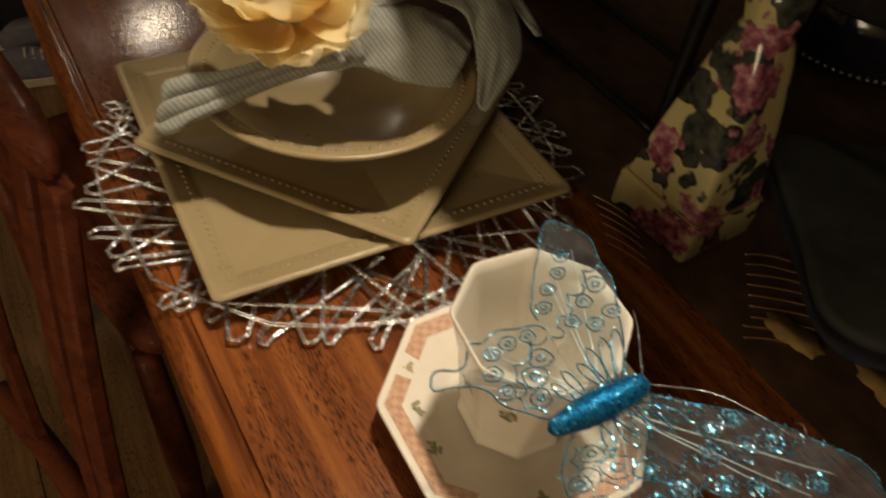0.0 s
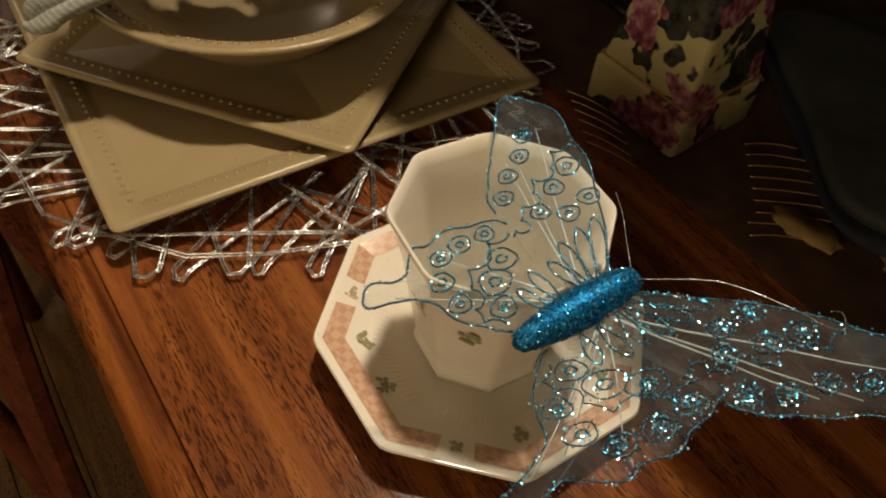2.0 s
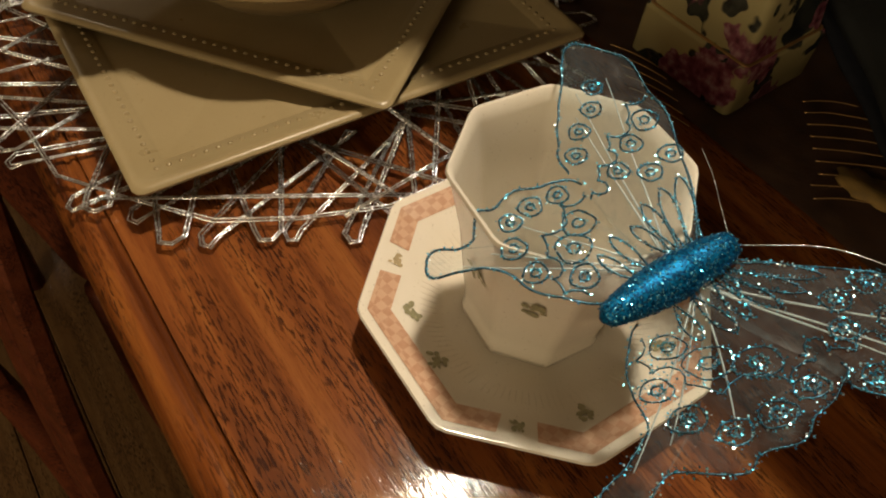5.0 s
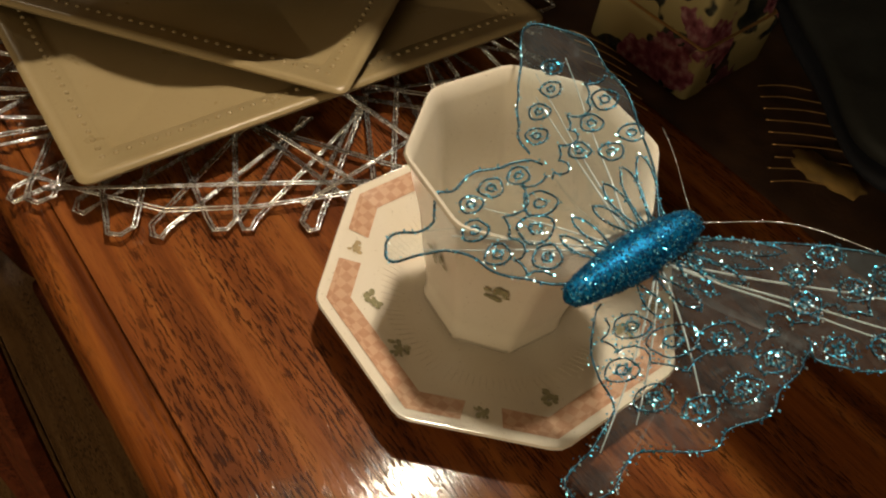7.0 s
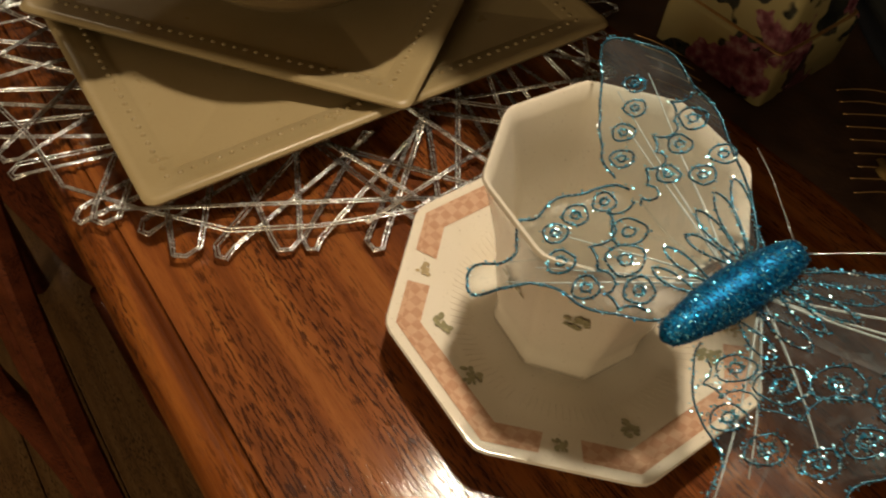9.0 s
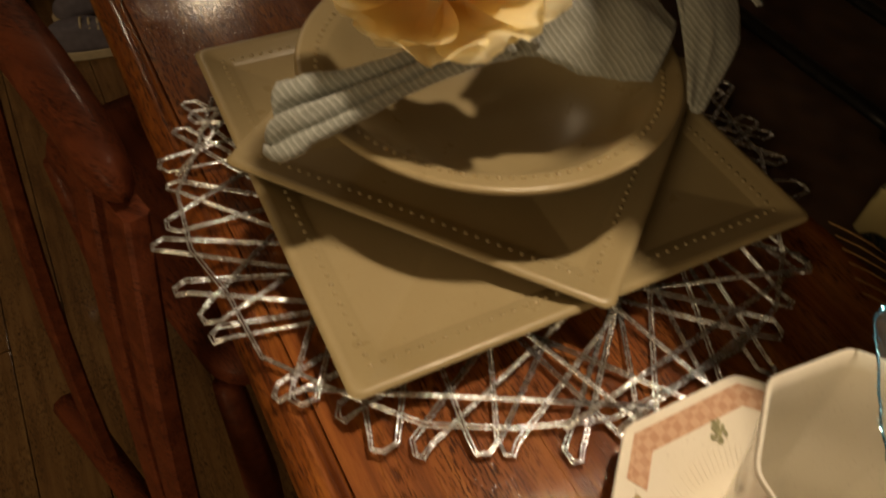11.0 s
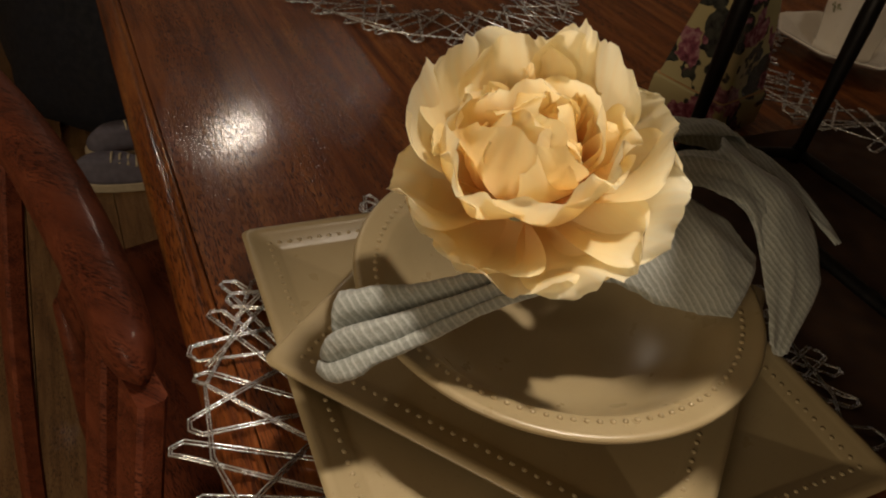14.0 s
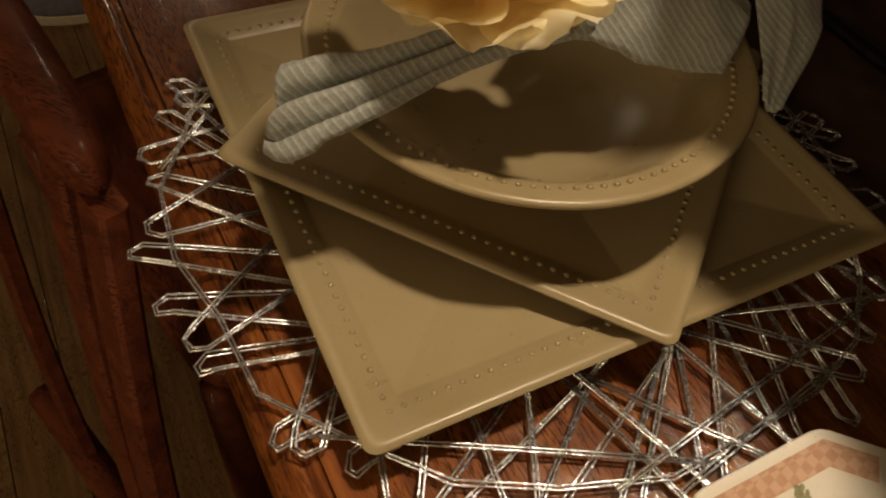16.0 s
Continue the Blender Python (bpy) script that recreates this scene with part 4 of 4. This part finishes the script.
# ---- floral vases ----
def floral_vase(m, label):
    vs = thing("square_floral_vase", label, "vase", m, "floral enamel vases")
    bm = bmesh.new()
    h = 0.0400
    rings = [square_ring(r, 0.004, z, 4) for r, z in ((0.0005, 0.001), (h - 0.002, 0.0), (h, 0.0015), (h, 0.0320), (h - 0.0008, 0.0345), (h - 0.0025, 0.0350))]
    loft(bm, rings, True)
    part("plinth", bm, FLORAL, vs, "square painted plinth")
    bm = bmesh.new()
    rings = [square_ring(r, min(0.004 + c, r * 0.98), z, 4) for r, c, z in ((h - 0.0030, 0, 0.0349), (h - 0.0035, 0, 0.0362), (0.0315, 0.001, 0.075), (0.0255, 0.002, 0.115), (0.0210, 0.004, 0.145), (0.0185, 0.008, 0.160), (0.0165, 0.0155, 0.168), (0.0200, 0.0195, 0.180), (0.0195, 0.0190, 0.192), (0.013, 0.0125, 0.205), (0.0005, 0.0004, 0.209))]
    loft(bm, rings, True)
    part("body", bm, FLORAL, vs, "tapering painted body")
    bm = bmesh.new()
    loft(bm, [square_ring(r, 0.004, z, 4) for r, z in ((h - 0.0022, 0.0346), (h - 0.0016, 0.0352), (h - 0.0022, 0.0358), (h - 0.0034, 0.0358))], True)
    part("gilt_line", bm, GOLD, vs, "thin gilt line")
    return vs


yaw_vase = 141.0
floral_vase(pose(0.2760, 0.2315, T + 0.004, 0, 0, yaw_vase), "square tapering vase painted with pink flowers and dark leaves")
floral_vase(pose(0.035, 0.600, T + 0.004, 0, 0, yaw_vase + 12), "square tapering floral vase in shade on the runner")


# ---- iron stand ----
def iron_stand():
    st = thing("iron_stand", "black wrought-iron stand on the runner with wide added shade plate above", "stand")
    a, b, c, d = Vector((0.035, 0.503, 0)), Vector((0.245, 0.323, 0)), Vector((0.330, 0.392, 0)), Vector((0.129, 0.562, 0))
    zb = T + 0.012
    for p, q in ((a, b), (b, c), (c, d), (d, a)):
        bm = bmesh.new()
        n = 14
        tube(bm, [p.lerp(q, i / n) + Vector((0, 0, zb + 0.0008 * noise.noise((i * 0.7, p.x * 9, 2)))) for i in range(n + 1)], 0.0065, 8, False, 0.7)
        part("base_bar", bm, IRON, st)
    for p in (a, b, c, d):
        bm = bmesh.new()
        out = (p - (a + c) / 2).normalized() * 0.004
        tube(bm, [p + out + Vector((0, 0, T + 0.0045)), p + Vector((0, 0, zb + 0.01)), p + Vector((0, 0, T + 0.13)), p + Vector((0, 0, T + 0.27))], lambda s: 0.0065 + 0.0012 * math.cos(9 * s), 8)
        part("post", bm, IRON, st)
    # unseen plate added over the posts, keeps the pendant off the right side
    bm = bmesh.new()
    e, n = Vector((math.cos(EDGE), math.sin(EDGE), 0)), Vector((-math.sin(EDGE), math.cos(EDGE), 0))
    ring = [e * u + n * v for u, v in ((-0.30, 0.216), (0.42, 0.216), (0.42, 0.66), (-0.30, 0.66))]
    lo = [Vector((p.x, p.y, T + 0.268)) for p in ring]
    hi = [Vector((p.x, p.y, T + 0.280)) for p in ring]
    loft(bm, [lo, hi], True, True)
    bmesh.ops.bevel(bm, geom=bm.edges[:], offset=0.003, segments=2, affect="EDGES")
    part("top_shelf", bm, IRON, st, "", False)


iron_stand()


# ---- further table things ----
def folded_napkin():
    nk = thing("folded_napkin", "slate grey folded cloth napkin with navy edge on the table", "napkin", pose(0.475, 0.262, T + 0.004, 0, 0, 12))
    for name, half, z0, z1, mat in (("lower_fold", 0.120, 0.0, 0.012, NAVY), ("upper_fold", 0.117, 0.011, 0.030, SLATE)):
        bm = bmesh.new()
        rings = []
        for f, z in ((0.001, z0), (0.97, z0), (1.0, (z0 + z1) / 2), (0.95, z0 + 0.6 * (z1 - z0)), (0.8, z0 + 0.85 * (z1 - z0)), (0.55, z1 + 0.003), (0.25, z1 + 0.004), (0.001, z1 + 0.002)):
            ring = square_ring(half * f, half * f * 0.32, z, 8)
            for p in ring:
                p.z += (0.004 * noise.noise((p.x * 22, p.y * 22, z0 * 99)) if f < 0.99 and z > z0 else 0)
                p.x += 0.006 * noise.noise((p.y * 15, z0 * 50, 1)) * f
                p.y += 0.006 * noise.noise((p.x * 15, z0 * 50, 7)) * f
            rings.append(ring)
        loft(bm, rings, True)
        part(name, bm, mat, nk)


folded_napkin()


def dark_bowl():
    db = thing("dark_bowl", "dark glazed bowl with silver beaded foot on the runner", "bowl", pose(0.435, 0.60, T + 0.0045))
    bm = bmesh.new()
    loft(bm, [circle_ring(r, z, 64) for r, z in ((0.0002, 0.001), (0.085, 0.001), (0.090, 0.004), (0.094, 0.014), (0.108, 0.040), (0.116, 0.075), (0.113, 0.077), (0.104, 0.042), (0.088, 0.016), (0.0002, 0.010))], True)
    part("vessel", bm, DARK_GLASS, db)
    bm = bmesh.new()
    for k in range(70):
        w = 2 * math.pi * k / 70
        bead(bm, (0.0945 * math.cos(w), 0.0945 * math.sin(w), 0.012), 0.0022, 0.9)
    part("bead_trim", bm, COPPER_TRIM, db, "silver bead trim")


dark_bowl()


# ---- chair beside the table ----
def chair():
    ch = thing("slat_back_chair", "dark cherry wooden chair with slatted low back pushed under the table", "chair")
    p0, p1 = Vector((-0.600, 0.306, 0)), Vector((-0.205, 0.098, 0))
    d = (p1 - p0).normalized()
    out = Vector((-d.y, d.x, 0))
    if out.y > 0:
        out = -out
    line = [p0.lerp(p1, s) + out * -0.012 * math.sin(math.pi * s) + Vector((0, 0, 0.722)) for s in np.linspace(0, 1, 26)]
    bm = bmesh.new()
    rings = []
    for i, p in enumerate(line):
        s = i / 25
        tip = math.sqrt(max(0.05, 1 - max(0, (s - 0.88) / 0.12) ** 2))
        w, h = (0.016 + 0.006 * math.sin(math.pi * s)) * tip, 0.026 * tip
        ring = []
        for k in range(14):
            a = 2 * math.pi * k / 14
            ring.append(p + out * w * math.copysign(abs(math.cos(a)) ** 0.7, math.cos(a)) + Vector((0, 0, h * math.copysign(abs(math.sin(a)) ** 0.7, math.sin(a)))))
        rings.append(ring)
    loft(bm, rings, True, True)
    part("back_rail", bm, CHAIR_WOOD, ch)
    for s in (0.25, 0.81, 0.985):
        c = p0.lerp(p1, s) + out * -0.012 * math.sin(math.pi * s)
        bm = bmesh.new()
        rings = []
        for z in np.linspace(0.16, 0.71, 12):
            fall = (0.71 - z) / 0.31
            bow = out * (0.088 * fall - 0.016 * fall * fall) + d * 0.095 * fall
            rings.append([c + bow + d * x + out * y + Vector((0, 0, z)) for x, y in ((-0.015, -0.009), (0.015, -0.009), (0.018, -0.006), (0.018, 0.006), (0.015, 0.009), (-0.015, 0.009), (-0.018, 0.006), (-0.018, -0.006))])
        loft(bm, rings, True, True)
        crease(part("back_slat", bm, CHAIR_WOOD, ch), 30)
    bm = bmesh.new()
    tube(bm, [p + d * 0.168 + out * 0.106 - Vector((0, 0, 0.552)) for p in line], 0.018, 8)
    part("lower_rail", bm, CHAIR_WOOD, ch)
    seat = bmesh.new()
    mid = p0.lerp(p1, 0.5)
    rot = Matrix.Translation((mid.x, mid.y, 0.44)) @ Matrix.Rotation(math.atan2(d.y, d.x), 4, "Z")
    rings = []
    for f, z in ((0.001, -0.018), (0.96, -0.018), (1.0, -0.006), (0.98, 0.010), (0.85, 0.014), (0.5, 0.008), (0.001, 0.006)):
        rings.append([Vector((p.x * 0.98, p.y * 0.92 + 0.235, p.z)) for p in square_ring(0.235 * f, 0.05 * f, z, 6)])
    loft(seat, rings, True)
    part("seat", seat, CHAIR_WOOD, ch, "", True, rot)
    for x in (-0.2, 0.2):
        for y in (0.03, 0.42):
            bm = bmesh.new()
            tube(bm, [rot @ Vector((x * f, y, z)) for f, z in ((1.06, -0.44), (1.03, -0.25), (1.0, -0.02))], lambda s: 0.015 + 0.007 * math.sin(math.pi * s), 10)
            part("leg", bm, CHAIR_WOOD, ch)


chair()


# ---- things on the floor past the chair ----
def floor_things():
    bag = thing("dark_bag", "dark navy cloth bag slumped on the floor", "bag", pose(-1.62, 1.42, 0, 0, 0, -40))
    bm = bmesh.new()
    rings = []
    for f, z in ((0.001, 0.0), (0.95, 0.0), (1.0, 0.06), (0.97, 0.2), (0.9, 0.36), (0.7, 0.48), (0.35, 0.54), (0.001, 0.55)):
        ring = []
        for k in range(48):
            a = 2 * math.pi * k / 48
            r = f * (1 + 0.10 * noise.noise((math.cos(a) * 2, math.sin(a) * 2, z * 5)))
            ring.append(Vector((0.46 * r * math.cos(a), 0.27 * r * math.sin(a), z + 0.02 * noise.noise((a, z * 9, 3)) * (z > 0))))
        rings.append(ring)
    loft(bm, rings, True)
    part("sack", bm, NAVY, bag)
    for sx in (-0.12, 0.12):
        bm = bmesh.new()
        tube(bm, spline([(sx, -0.12, 0.50), (sx * 1.4, -0.2, 0.56), (sx, -0.26, 0.42), (sx * 0.7, -0.285, 0.22)], 8), 0.012, 6, False, 0.4)
        part("strap", bm, SLATE, bag)
    for k, (x, y, rz) in enumerate(((-1.14, 0.97, 38), (-1.22, 1.10, 52))):
        sh = thing("canvas_shoe", "lavender grey canvas shoe with cream sole on the floor", "shoe", pose(x, y, 0, 0, 0, rz), "canvas shoes")
        for name, z0, z1, grow, mat in (("sole", 0.0, 0.022, 1.0, CREAM), ("upper", 0.022, 0.075, 0.94, LAVENDER)):
            bm = bmesh.new()
            rings = []
            for q in np.linspace(0, 1, 7):
                z = z0 + (z1 - z0) * q
                ring = []
                for i in range(36):
                    a = 2 * math.pi * i / 36
                    w = 0.045 * (1 - 0.22 * math.cos(a + 0.6)) * grow
                    f = (1 - 0.45 * q * q) if name == "upper" else 1
                    toe = 1 - 0.35 * q if name == "upper" and math.cos(a) > 0 else 1
                    ring.append(Vector((0.125 * grow * math.cos(a) * f * toe - 0.02 * q * (name == "upper"), w * math.sin(a) * f, z)))
                rings.append(ring)
            loft(bm, rings, True, True)
            part(name, bm, mat, sh)
        bm = bmesh.new()
        for j in range(4):
            tube(bm, spline([(0.03 - 0.018 * j, -0.022, 0.060 + 0.004 * j), (0.03 - 0.018 * j, 0, 0.074 + 0.003 * j), (0.03 - 0.018 * j, 0.022, 0.060 + 0.004 * j)], 5), 0.003, 5)
        part("laces", bm, CREAM, sh, "cream laces")


floor_things()
